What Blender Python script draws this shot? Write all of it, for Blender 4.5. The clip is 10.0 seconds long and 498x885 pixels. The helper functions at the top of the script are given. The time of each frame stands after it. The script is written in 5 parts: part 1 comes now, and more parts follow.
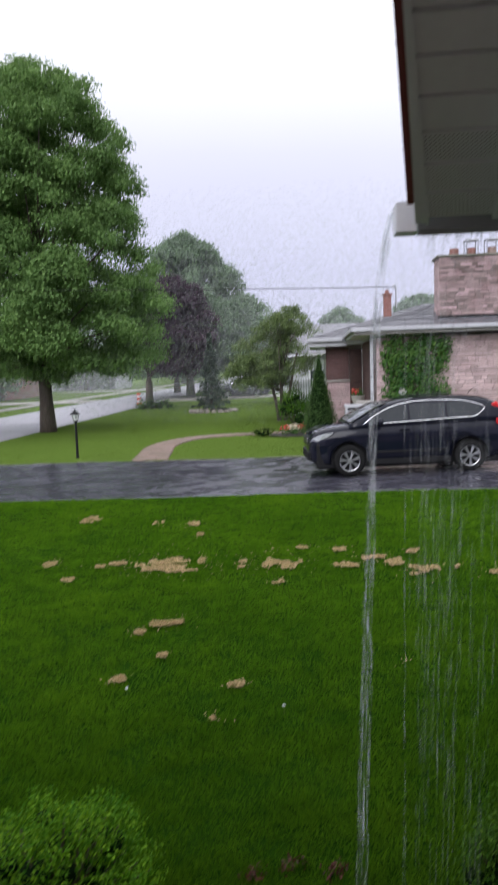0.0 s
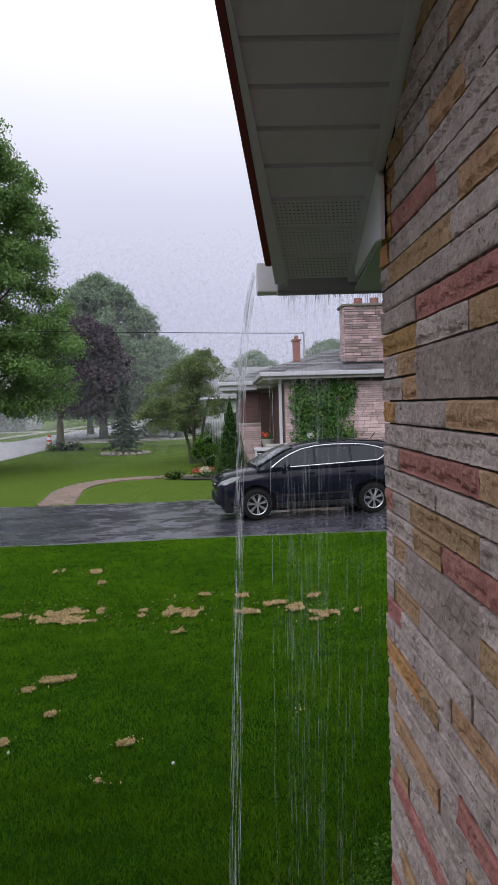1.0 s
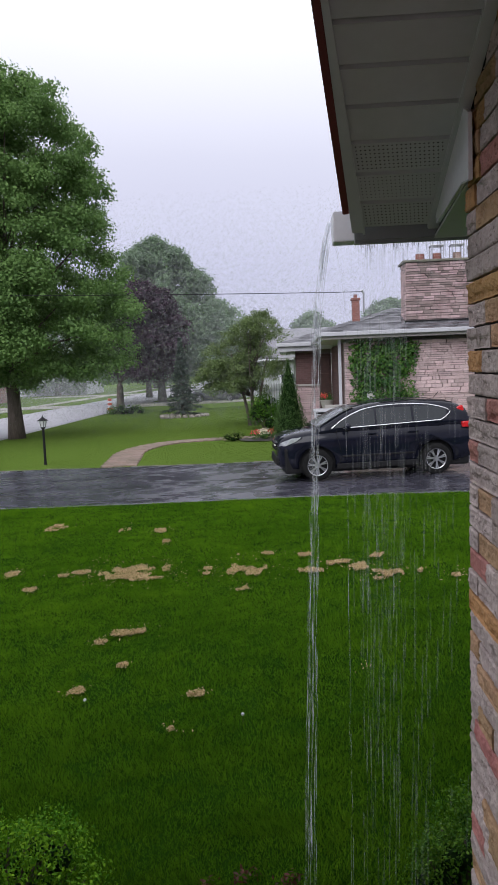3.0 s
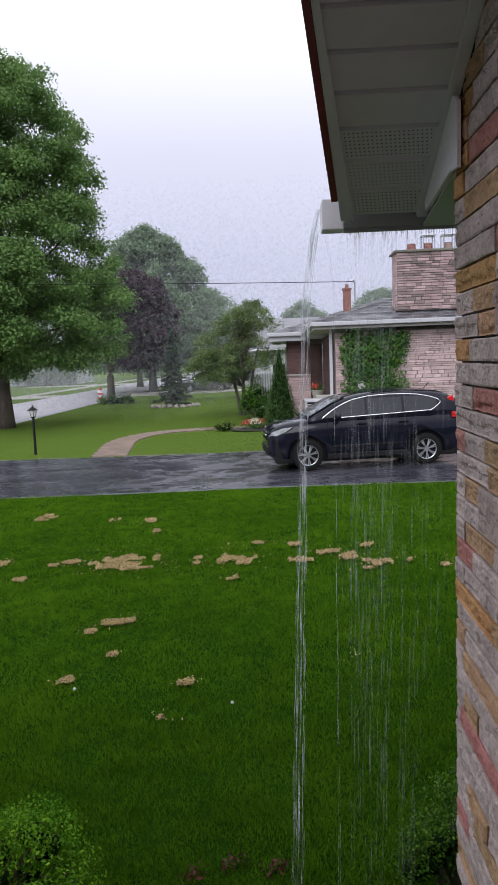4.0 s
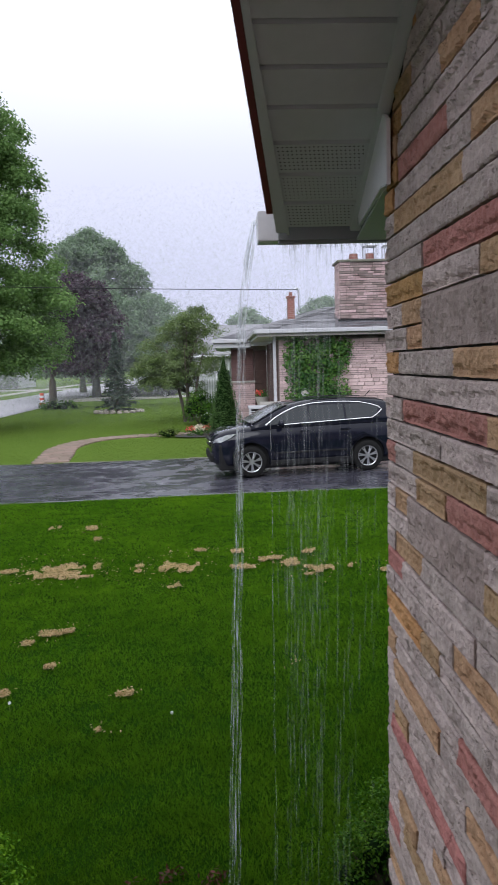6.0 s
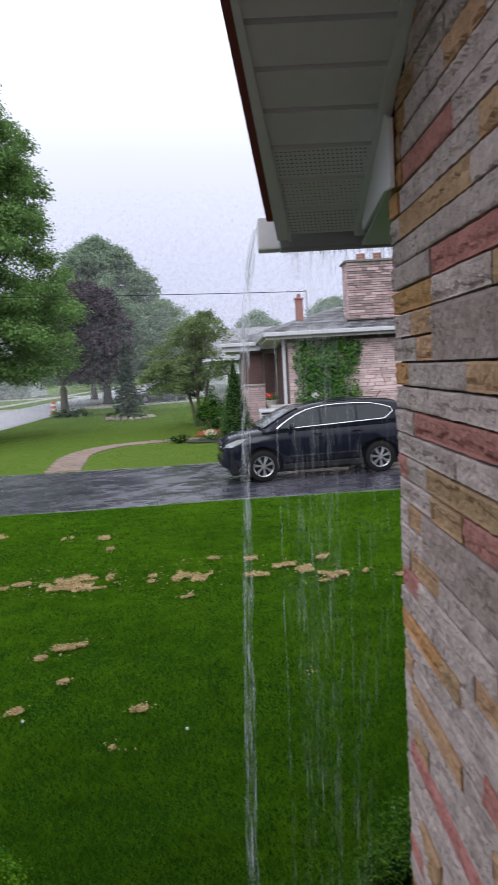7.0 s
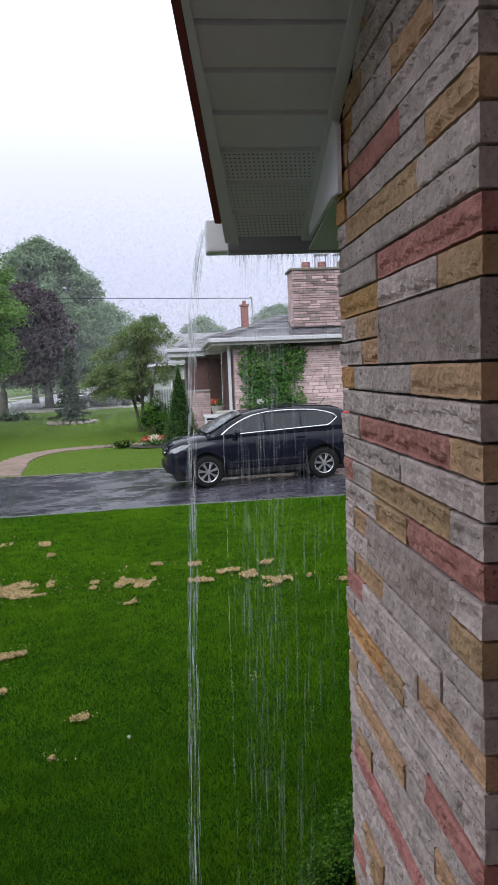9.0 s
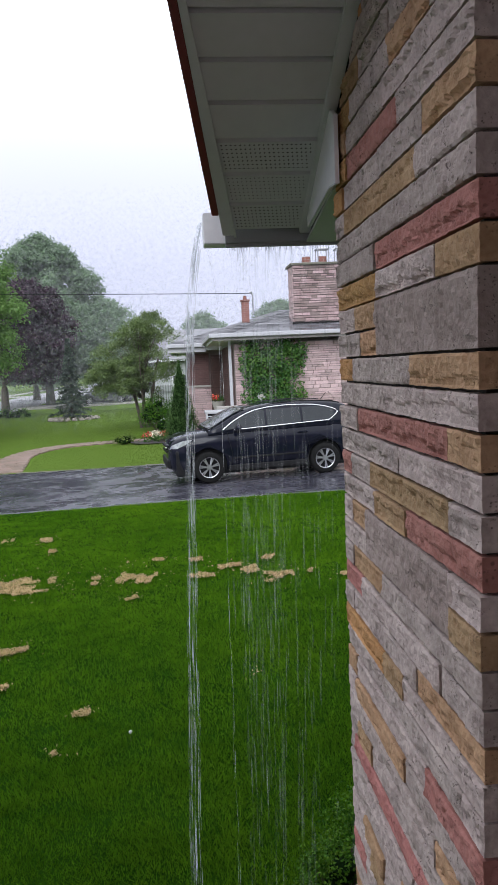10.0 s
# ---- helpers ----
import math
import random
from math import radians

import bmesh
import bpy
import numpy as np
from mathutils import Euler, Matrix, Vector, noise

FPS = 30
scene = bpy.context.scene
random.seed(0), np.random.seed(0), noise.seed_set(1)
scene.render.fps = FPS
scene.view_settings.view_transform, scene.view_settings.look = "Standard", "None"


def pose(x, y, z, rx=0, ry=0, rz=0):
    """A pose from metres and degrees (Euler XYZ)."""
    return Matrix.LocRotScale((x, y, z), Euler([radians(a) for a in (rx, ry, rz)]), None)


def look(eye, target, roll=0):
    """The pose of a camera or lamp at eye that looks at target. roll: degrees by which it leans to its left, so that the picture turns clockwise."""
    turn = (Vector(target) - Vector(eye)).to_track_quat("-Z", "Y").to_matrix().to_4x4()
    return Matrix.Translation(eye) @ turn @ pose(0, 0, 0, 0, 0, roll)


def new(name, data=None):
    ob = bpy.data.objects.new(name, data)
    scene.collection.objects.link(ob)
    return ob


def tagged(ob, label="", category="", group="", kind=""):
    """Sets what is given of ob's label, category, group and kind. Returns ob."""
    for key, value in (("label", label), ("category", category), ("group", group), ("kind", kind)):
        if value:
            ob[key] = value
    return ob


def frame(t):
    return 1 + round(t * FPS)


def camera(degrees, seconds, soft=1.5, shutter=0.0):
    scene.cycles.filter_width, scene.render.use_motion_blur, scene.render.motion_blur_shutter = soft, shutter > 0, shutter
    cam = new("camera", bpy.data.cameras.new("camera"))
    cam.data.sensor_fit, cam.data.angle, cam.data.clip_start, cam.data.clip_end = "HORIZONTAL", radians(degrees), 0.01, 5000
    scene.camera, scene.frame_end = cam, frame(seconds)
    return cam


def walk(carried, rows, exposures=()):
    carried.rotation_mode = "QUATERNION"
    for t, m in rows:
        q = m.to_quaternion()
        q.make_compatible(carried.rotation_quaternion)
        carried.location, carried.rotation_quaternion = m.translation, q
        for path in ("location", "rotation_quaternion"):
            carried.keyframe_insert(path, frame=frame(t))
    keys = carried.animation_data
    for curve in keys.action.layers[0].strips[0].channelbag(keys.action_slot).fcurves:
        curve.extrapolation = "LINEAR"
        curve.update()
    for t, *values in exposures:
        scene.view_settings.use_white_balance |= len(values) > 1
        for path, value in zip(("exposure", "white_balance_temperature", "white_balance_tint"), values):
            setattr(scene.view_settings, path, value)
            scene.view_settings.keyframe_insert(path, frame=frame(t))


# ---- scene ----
cam = camera(38.7, 10.0, soft=1.6, shutter=0.5)
PATH = [
    (0, (-0.238, -0.866, 2.499), (-0.424, 1.113, 2.285), -2.0),
    (0.5, (-0.078, -0.876, 2.541), (-0.173, 1.12, 2.457), -2.0),
    (1, (-0.04, -0.84, 2.545), (0.011, 1.156, 2.44), -1.6),
    (1.5, (-0.082, -0.818, 2.543), (-0.06, 1.178, 2.424), -1.7),
    (2, (-0.098, -0.832, 2.53), (-0.085, 1.162, 2.375), -1.4),
    (2.5, (-0.114, -0.835, 2.518), (-0.212, 1.153, 2.326), -2.3),
    (3, (-0.113, -0.835, 2.515), (-0.225, 1.151, 2.31), -2.3),
    (4.5, (-0.099, -0.829, 2.508), (-0.179, 1.155, 2.267), -2.1),
    (5, (-0.104, -0.829, 2.508), (-0.184, 1.156, 2.271), -2.1),
    (5.5, (-0.09, -0.823, 2.513), (-0.1, 1.162, 2.269), -1.6),
    (5.7, (-0.082, -0.83, 2.518), (-0.059, 1.157, 2.3), -1.6),
    (6.8, (-0.037, -0.765, 2.543), (0.091, 1.217, 2.307), -1.3),
    (7, (-0.039, -0.731, 2.559), (-0.007, 1.258, 2.345), -3.2),
    (7.5, (-0.072, -0.671, 2.568), (-0.1, 1.312, 2.307), -3.3),
    (8, (-0.07, -0.698, 2.559), (0.033, 1.292, 2.383), -2.9),
    (8.5, (-0.045, -0.729, 2.554), (0.207, 1.248, 2.389), -2.2),
    (9, (-0.046, -0.724, 2.546), (0.143, 1.257, 2.342), -2.3),
    (9.5, (-0.036, -0.717, 2.539), (0.146, 1.263, 2.327), -2.7),
    (10, (-0.035, -0.714, 2.537), (0.149, 1.266, 2.321), -2.6),
]
walk(cam, [(t, look(e, g, r)) for t, e, g, r in PATH], [(0, 0.06, 6250, 12), (0.5, -0.12, 6250, 12), (1, -0.2, 6250, 12), (2.5, -0.16, 6250, 12), (4.5, -0.02, 6250, 11), (5.5, 0.03, 6200, 10), (7, 0.16, 6150, 10), (7.5, 0.08, 6150, 9), (8.5, 0.14, 6150, 9), (10, 0.24, 6150, 9)])

scene.cycles.transparent_max_bounces = 40  # many thin layers of falling water and haze quads

# ---- world and sun: flat rainy daylight ----
world = bpy.data.worlds.new("rainy_sky")
scene.world = world
world.use_nodes = True
wn, wl = world.node_tree.nodes, world.node_tree.links
wn.clear()
w_out, w_bg = wn.new("ShaderNodeOutputWorld"), wn.new("ShaderNodeBackground")
sky = wn.new("ShaderNodeTexSky")
sky.sky_type, sky.sun_disc = "NISHITA", False
sky.sun_elevation, sky.sun_rotation = radians(32), radians(196)
sky.air_density, sky.dust_density = 1.0, 6.0
sky_dim = wn.new("ShaderNodeVectorMath")
sky_dim.operation = "SCALE"
sky_dim.inputs["Scale"].default_value = 0.08
w_co, w_sep, w_ramp = wn.new("ShaderNodeTexCoord"), wn.new("ShaderNodeSeparateXYZ"), wn.new("ShaderNodeValToRGB")
w_ramp.color_ramp.elements[0].position, w_ramp.color_ramp.elements[0].color = 0.0, (0.60, 0.59, 0.76, 1)
w_ramp.color_ramp.elements[1].position, w_ramp.color_ramp.elements[1].color = 0.55, (1.62, 1.62, 1.66, 1)
e = w_ramp.color_ramp.elements.new(0.13)
e.color = (0.68, 0.68, 0.86, 1)
e = w_ramp.color_ramp.elements.new(0.28)
e.color = (0.90, 0.90, 1.04, 1)
e = w_ramp.color_ramp.elements.new(0.42)
e.color = (1.22, 1.22, 1.29, 1)
w_cloud, w_mixc = wn.new("ShaderNodeTexNoise"), wn.new("ShaderNodeMix")
w_cloud.inputs["Scale"].default_value, w_cloud.inputs["Detail"].default_value = 1.6, 3
w_add = wn.new("ShaderNodeMath")
w_add.operation = "MULTIPLY_ADD"
w_add.inputs[1].default_value, w_add.inputs[2].default_value = 0.10, -0.05
w_sum = wn.new("ShaderNodeMath")
w_sum.operation = "ADD"
w_mixc.data_type = "RGBA"
w_mixc.inputs["Factor"].default_value = 0.92
wl.new(w_co.outputs["Generated"], w_sep.inputs[0])
wl.new(w_co.outputs["Generated"], w_cloud.inputs["Vector"])
wl.new(w_cloud.outputs["Fac"], w_add.inputs[0])
wl.new(w_sep.outputs["Z"], w_sum.inputs[0])
wl.new(w_add.outputs[0], w_sum.inputs[1])
wl.new(w_sum.outputs[0], w_ramp.inputs["Fac"])
wl.new(sky.outputs[0], sky_dim.inputs[0])
wl.new(sky_dim.outputs[0], w_mixc.inputs["A"])
wl.new(w_ramp.outputs["Color"], w_mixc.inputs["B"])
wl.new(w_mixc.outputs["Result"], w_bg.inputs["Color"])
wl.new(w_bg.outputs[0], w_out.inputs["Surface"])
w_bg.inputs["Strength"].default_value = 1.0
sun = new("sun", bpy.data.lights.new("sun", "SUN"))
sun.data.energy, sun.data.angle, sun.data.color = 1.7, radians(45), (0.985, 0.985, 1.0)
sun.matrix_world = look((0, 0, 0), (0.22, 0.82, -0.53))


# ---- materials ----
def mat(name, c1, c2, scale=8.0, rough=0.8, bump=0.2, fine=60.0, metal=0.0, vary=0.0, piece="", coat=0.0, dist=0.01, trans=0.0, stretch=(1, 1, 1), spec=0.5):
    """A surface of two mixed tones with fine grain; vary: how much each piece differs, by object ('ob') or by island ('is')."""
    m = bpy.data.materials.new(name)
    m.use_nodes = True
    n, l = m.node_tree.nodes, m.node_tree.links
    b = n["Principled BSDF"]
    co, mp = n.new("ShaderNodeTexCoord"), n.new("ShaderNodeMapping")
    mp.inputs["Scale"].default_value = stretch
    l.new(co.outputs["Object"], mp.inputs["Vector"])
    big, small = n.new("ShaderNodeTexNoise"), n.new("ShaderNodeTexNoise")
    for t, s, d in ((big, scale, 4), (small, fine, 5)):
        t.inputs["Scale"].default_value, t.inputs["Detail"].default_value = s, d
        l.new(mp.outputs[0], t.inputs["Vector"])
    ramp = n.new("ShaderNodeValToRGB")
    ramp.color_ramp.elements[0].position, ramp.color_ramp.elements[1].position = 0.33, 0.67
    ramp.color_ramp.elements[0].color, ramp.color_ramp.elements[1].color = (*c1, 1), (*c2, 1)
    mixf = n.new("ShaderNodeMath")
    mixf.operation = "MULTIPLY_ADD"
    mixf.inputs[1].default_value = 0.45
    l.new(small.outputs["Fac"], mixf.inputs[0])
    half = n.new("ShaderNodeMath")
    half.operation = "MULTIPLY"
    half.inputs[1].default_value = 0.55
    l.new(big.outputs["Fac"], half.inputs[0])
    l.new(half.outputs[0], mixf.inputs[2])
    l.new(mixf.outputs[0], ramp.inputs["Fac"])
    colour = ramp.outputs["Color"]
    if vary:
        src = n.new("ShaderNodeObjectInfo").outputs["Random"] if piece == "ob" else n.new("ShaderNodeNewGeometry").outputs["Random Per Island"]
        hsv, rng, rng2 = n.new("ShaderNodeHueSaturation"), n.new("ShaderNodeMapRange"), n.new("ShaderNodeMapRange")
        rng.inputs["To Min"].default_value, rng.inputs["To Max"].default_value = 1 - vary, 1 + vary
        rng2.inputs["To Min"].default_value, rng2.inputs["To Max"].default_value = 0.5 + vary * 0.05, 0.5 - vary * 0.05
        l.new(src, rng.inputs["Value"])
        l.new(src, rng2.inputs["Value"])
        l.new(rng.outputs[0], hsv.inputs["Value"])
        l.new(rng2.outputs[0], hsv.inputs["Hue"])
        l.new(colour, hsv.inputs["Color"])
        colour = hsv.outputs["Color"]
    l.new(colour, b.inputs["Base Color"])
    b.inputs["Roughness"].default_value, b.inputs["Metallic"].default_value = rough, metal
    b.inputs["Coat Weight"].default_value, b.inputs["Coat Roughness"].default_value = coat, 0.05
    b.inputs["Specular IOR Level"].default_value = spec
    if bump:
        bp = n.new("ShaderNodeBump")
        bp.inputs["Strength"].default_value, bp.inputs["Distance"].default_value = bump, dist
        l.new(mixf.outputs[0], bp.inputs["Height"])
        l.new(bp.outputs[0], b.inputs["Normal"])
    if trans:
        tr, mx = n.new("ShaderNodeBsdfTranslucent"), n.new("ShaderNodeMixShader")
        l.new(colour, tr.inputs["Color"])
        mx.inputs[0].default_value = trans
        l.new(b.outputs[0], mx.inputs[1])
        l.new(tr.outputs[0], mx.inputs[2])
        l.new(mx.outputs[0], n["Material Output"].inputs["Surface"])
    return m


# Near-black ground colour stands in for the shade between the blades.
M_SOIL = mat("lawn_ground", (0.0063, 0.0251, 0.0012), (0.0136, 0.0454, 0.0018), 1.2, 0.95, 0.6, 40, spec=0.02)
M_BLADE = mat("grass_blade", (0.0420, 0.1170, 0.0045), (0.1060, 0.2198, 0.0089), 0.55, 0.85, 0, 5, vary=0.16, piece="is", trans=0.3, spec=0.03)
# Far blades lightened in colour, standing in for grazing light and mist.
M_BLADE_FAR_LIT = mat("lightened_far_grass_blade", (0.1020, 0.1632, 0.0264), (0.1500, 0.2193, 0.0396), 0.3, 0.6, 0, 4, vary=0.06, piece="is", trans=0.3, spec=0.2)
M_ASPHALT = mat("wet_asphalt", (0.018, 0.018, 0.025), (0.085, 0.083, 0.108), 1.1, 0.3, 0.25, 45, dist=0.003, stretch=(0.5, 1, 1), spec=0.8)
M_ROAD = mat("wet_road", (0.31, 0.30, 0.34), (0.40, 0.39, 0.43), 0.5, 0.45, 0.15, 30)
M_CONC = mat("concrete", (0.28, 0.26, 0.24), (0.42, 0.40, 0.37), 3, 0.7, 0.2, 60)
M_PAVER = mat("path_paver", (0.165, 0.115, 0.092), (0.26, 0.19, 0.155), 4, 0.6, 0.3, 60, vary=0.2, piece="ob")
M_MORTAR = mat("dark_mortar", (0.036, 0.032, 0.029), (0.075, 0.067, 0.060), 12, 0.95, 0.4, 120)
def lighten_far_lawn(m):
    """Lightens the lawn past the driveway in its colour, for grazing light and mist."""
    n, l = m.node_tree.nodes, m.node_tree.links
    b = n["Principled BSDF"]
    co, sep, r, mx = n.new("ShaderNodeTexCoord"), n.new("ShaderNodeSeparateXYZ"), n.new("ShaderNodeMapRange"), n.new("ShaderNodeMix")
    l.new(co.outputs["Object"], sep.inputs[0])
    l.new(sep.outputs["Y"], r.inputs["Value"])
    r.inputs["From Min"].default_value, r.inputs["From Max"].default_value = 15.0, 16.0
    mx.data_type = "RGBA"
    l.new(r.outputs[0], mx.inputs["Factor"])
    l.new(b.inputs["Base Color"].links[0].from_socket, mx.inputs["A"])
    mx.inputs["B"].default_value = (0.092, 0.150, 0.024, 1)
    l.new(mx.outputs["Result"], b.inputs["Base Color"])


lighten_far_lawn(M_SOIL)
STONE = {
    "w": mat("pale_stone", (0.3359, 0.2696, 0.2517), (0.5702, 0.4770, 0.4471), 9, 0.85, 1.0, 70, vary=0.13, piece="ob", dist=0.012),
    "g": mat("grey_stone", (0.2824, 0.2171, 0.2003), (0.4308, 0.3444, 0.3198), 7, 0.85, 1.0, 70, vary=0.08, piece="ob", dist=0.012),
    "y": mat("ochre_stone", (0.3248, 0.1913, 0.1016), (0.5034, 0.3341, 0.1964), 9, 0.85, 1.0, 70, vary=0.15, piece="ob", dist=0.012),
    "o": mat("orange_stone", (0.3468, 0.1823, 0.0661), (0.5318, 0.3056, 0.1277), 9, 0.85, 1.0, 70, vary=0.12, piece="ob", dist=0.012),
    "r": mat("red_stone", (0.3180, 0.1201, 0.1036), (0.4855, 0.2251, 0.1964), 9, 0.85, 1.0, 70, vary=0.12, piece="ob", dist=0.012),
}
def pitted(m, amount):
    """Round pits, soft stains and a grainy relief on a split stone face."""
    n, l = m.node_tree.nodes, m.node_tree.links
    b = n["Principled BSDF"]
    col = b.inputs["Base Color"].links[0].from_socket
    co = n.new("ShaderNodeTexCoord")
    warp, shift = n.new("ShaderNodeTexNoise"), n.new("ShaderNodeVectorMath")
    warp.inputs["Scale"].default_value, warp.inputs["Detail"].default_value = 60, 3
    l.new(co.outputs["Object"], warp.inputs["Vector"])
    shift.operation = "MULTIPLY_ADD"
    shift.inputs[1].default_value = (0.012, 0.012, 0.012)
    l.new(warp.outputs["Color"], shift.inputs[0])
    l.new(co.outputs["Object"], shift.inputs[2])
    relief = None
    # Pits also darken the colour, standing in for shade in the hollows.
    for scale, far, gate_scale, lo, hi, k in ((150, 0.30, 22, 0.50, 0.62, amount), (62, 0.27, 11, 0.54, 0.66, amount)):
        v, r = n.new("ShaderNodeTexVoronoi"), n.new("ShaderNodeMapRange")
        v.inputs["Scale"].default_value = scale
        l.new(shift.outputs[0], v.inputs["Vector"])
        r.inputs["From Min"].default_value, r.inputs["From Max"].default_value = far * 0.55, far
        r.inputs["To Min"].default_value, r.inputs["To Max"].default_value = 1.0, 0.0
        l.new(v.outputs["Distance"], r.inputs["Value"])
        gate, span, both, mx = n.new("ShaderNodeTexNoise"), n.new("ShaderNodeMapRange"), n.new("ShaderNodeMath"), n.new("ShaderNodeMix")
        gate.inputs["Scale"].default_value = gate_scale
        l.new(co.outputs["Object"], gate.inputs["Vector"])
        span.inputs["From Min"].default_value, span.inputs["From Max"].default_value = lo, hi
        span.inputs["To Max"].default_value = k
        l.new(gate.outputs["Fac"], span.inputs["Value"])
        both.operation = "MULTIPLY"
        l.new(r.outputs[0], both.inputs[0])
        l.new(span.outputs[0], both.inputs[1])
        mx.data_type, mx.blend_type = "RGBA", "MULTIPLY"
        mx.inputs["B"].default_value = (0.24, 0.21, 0.20, 1)
        l.new(both.outputs[0], mx.inputs["Factor"])
        l.new(col, mx.inputs["A"])
        col = mx.outputs["Result"]
        if relief is None:
            relief = both.outputs[0]
        else:
            top = n.new("ShaderNodeMath")
            top.operation = "MAXIMUM"
            l.new(relief, top.inputs[0])
            l.new(both.outputs[0], top.inputs[1])
            relief = top.outputs[0]
    # soft darker stains
    t, r, mx = n.new("ShaderNodeTexNoise"), n.new("ShaderNodeMapRange"), n.new("ShaderNodeMix")
    t.inputs["Scale"].default_value, t.inputs["Detail"].default_value = 16, 5
    l.new(co.outputs["Object"], t.inputs["Vector"])
    r.inputs["From Min"].default_value, r.inputs["From Max"].default_value, r.inputs["To Max"].default_value = 0.50, 0.74, amount * 0.55
    l.new(t.outputs["Fac"], r.inputs["Value"])
    mx.data_type, mx.blend_type = "RGBA", "MULTIPLY"
    mx.inputs["B"].default_value = (0.42, 0.39, 0.37, 1)
    l.new(r.outputs[0], mx.inputs["Factor"])
    l.new(col, mx.inputs["A"])
    l.new(mx.outputs["Result"], b.inputs["Base Color"])
    # the pits are sunk into the face
    first = b.inputs["Normal"].links[0].from_node
    pit = n.new("ShaderNodeBump")
    pit.invert = True
    pit.inputs["Strength"].default_value, pit.inputs["Distance"].default_value = 0.9, 0.006
    l.new(relief, pit.inputs["Height"])
    l.new(first.outputs[0], pit.inputs["Normal"])
    l.new(pit.outputs[0], b.inputs["Normal"])


def bricked(m, joint):
    """Brick courses with paler joints, for walls that stand too far off to show single bricks."""
    n, l = m.node_tree.nodes, m.node_tree.links
    b = n["Principled BSDF"]
    src = b.inputs["Base Color"].links[0].from_socket
    co, mp, br = n.new("ShaderNodeTexCoord"), n.new("ShaderNodeMapping"), n.new("ShaderNodeTexBrick")
    mp.inputs["Rotation"].default_value = (radians(90), 0, 0)
    l.new(co.outputs["Object"], mp.inputs["Vector"])
    l.new(mp.outputs[0], br.inputs["Vector"])
    br.inputs["Scale"].default_value, br.inputs["Mortar Size"].default_value = 4.6, 0.022
    br.inputs["Brick Width"].default_value, br.inputs["Row Height"].default_value = 1.0, 0.34
    dark = n.new("ShaderNodeMix")
    dark.data_type, dark.blend_type = "RGBA", "MULTIPLY"
    dark.inputs["Factor"].default_value, dark.inputs["B"].default_value = 1.0, (0.72, 0.70, 0.70, 1)
    l.new(src, br.inputs["Color1"])
    l.new(src, dark.inputs["A"])
    l.new(dark.outputs["Result"], br.inputs["Color2"])
    br.inputs["Mortar"].default_value = (*joint, 1)
    l.new(br.outputs["Color"], b.inputs["Base Color"])


for key in STONE:
    pitted(STONE[key], 0.75 if key in "wg" else 0.55)


def puddled(m):
    """Wet asphalt: smooth shallow water in patches, rain-pocked grain where the stones stand clear."""
    n, l = m.node_tree.nodes, m.node_tree.links
    b = n["Principled BSDF"]
    co, mp, t, r = n.new("ShaderNodeTexCoord"), n.new("ShaderNodeMapping"), n.new("ShaderNodeTexNoise"), n.new("ShaderNodeMapRange")
    mp.inputs["Scale"].default_value = (0.6, 1.1, 1)
    l.new(co.outputs["Object"], mp.inputs["Vector"])
    l.new(mp.outputs[0], t.inputs["Vector"])
    t.inputs["Scale"].default_value, t.inputs["Detail"].default_value, t.inputs["Distortion"].default_value = 1.5, 9, 1.8
    r.inputs["From Min"].default_value, r.inputs["From Max"].default_value = 0.40, 0.60
    r.inputs["To Min"].default_value, r.inputs["To Max"].default_value = 0.08, 0.36
    l.new(t.outputs["Fac"], r.inputs["Value"])
    l.new(r.outputs[0], b.inputs["Roughness"])
    fine, bp = n.new("ShaderNodeTexNoise"), n.new("ShaderNodeBump")
    fine.inputs["Scale"].default_value, fine.inputs["Detail"].default_value = 26, 3
    l.new(co.outputs["Object"], fine.inputs["Vector"])
    bp.inputs["Strength"].default_value, bp.inputs["Distance"].default_value = 0.35, 0.008
    l.new(fine.outputs["Fac"], bp.inputs["Height"])
    l.new(b.inputs["Normal"].links[0].from_socket, bp.inputs["Normal"])
    l.new(bp.outputs[0], b.inputs["Normal"])


puddled(M_ASPHALT)
M_SOFFIT = mat("sage_soffit_metal", (0.525, 0.555, 0.570), (0.570, 0.600, 0.615), 3, 0.45, 0.05, 30)
M_TRIMG = mat("sage_trim_metal", (0.560, 0.590, 0.605), (0.605, 0.635, 0.650), 3, 0.4, 0.05, 30)
M_GUTTER = mat("dark_sage_gutter", (0.24, 0.265, 0.265), (0.29, 0.315, 0.315), 3, 0.4, 0.05, 30)
M_WHITE = mat("white_metal", (0.76, 0.76, 0.80), (0.84, 0.84, 0.88), 5, 0.4, 0.05, 40)
M_MAROON = mat("maroon_fascia", (0.13, 0.022, 0.028), (0.19, 0.035, 0.042), 6, 0.5, 0.1, 60)
M_SHINGLE = mat("grey_shingle", (0.1394, 0.1394, 0.1558), (0.2460, 0.2419, 0.2665), 5, 0.6, 0.4, 50, vary=0.2, piece="is")
M_HSTONE = mat("far_stone", (0.3944, 0.2805, 0.2750), (0.5800, 0.4455, 0.4400), 3, 0.85, 0.5, 25, vary=0.20, piece="ob", dist=0.02)
M_HSTONE_DARK = mat("far_dark_stone", (0.2285, 0.1540, 0.1490), (0.4173, 0.3180, 0.3080), 3, 0.85, 0.5, 25, vary=0.42, piece="ob", dist=0.02)
M_BRICK = mat("brown_brick", (0.085, 0.042, 0.040), (0.135, 0.070, 0.066), 3, 0.85, 0.4, 30)
M_REDBRICK = mat("red_brick", (0.20, 0.075, 0.060), (0.29, 0.12, 0.10), 4, 0.85, 0.4, 40)
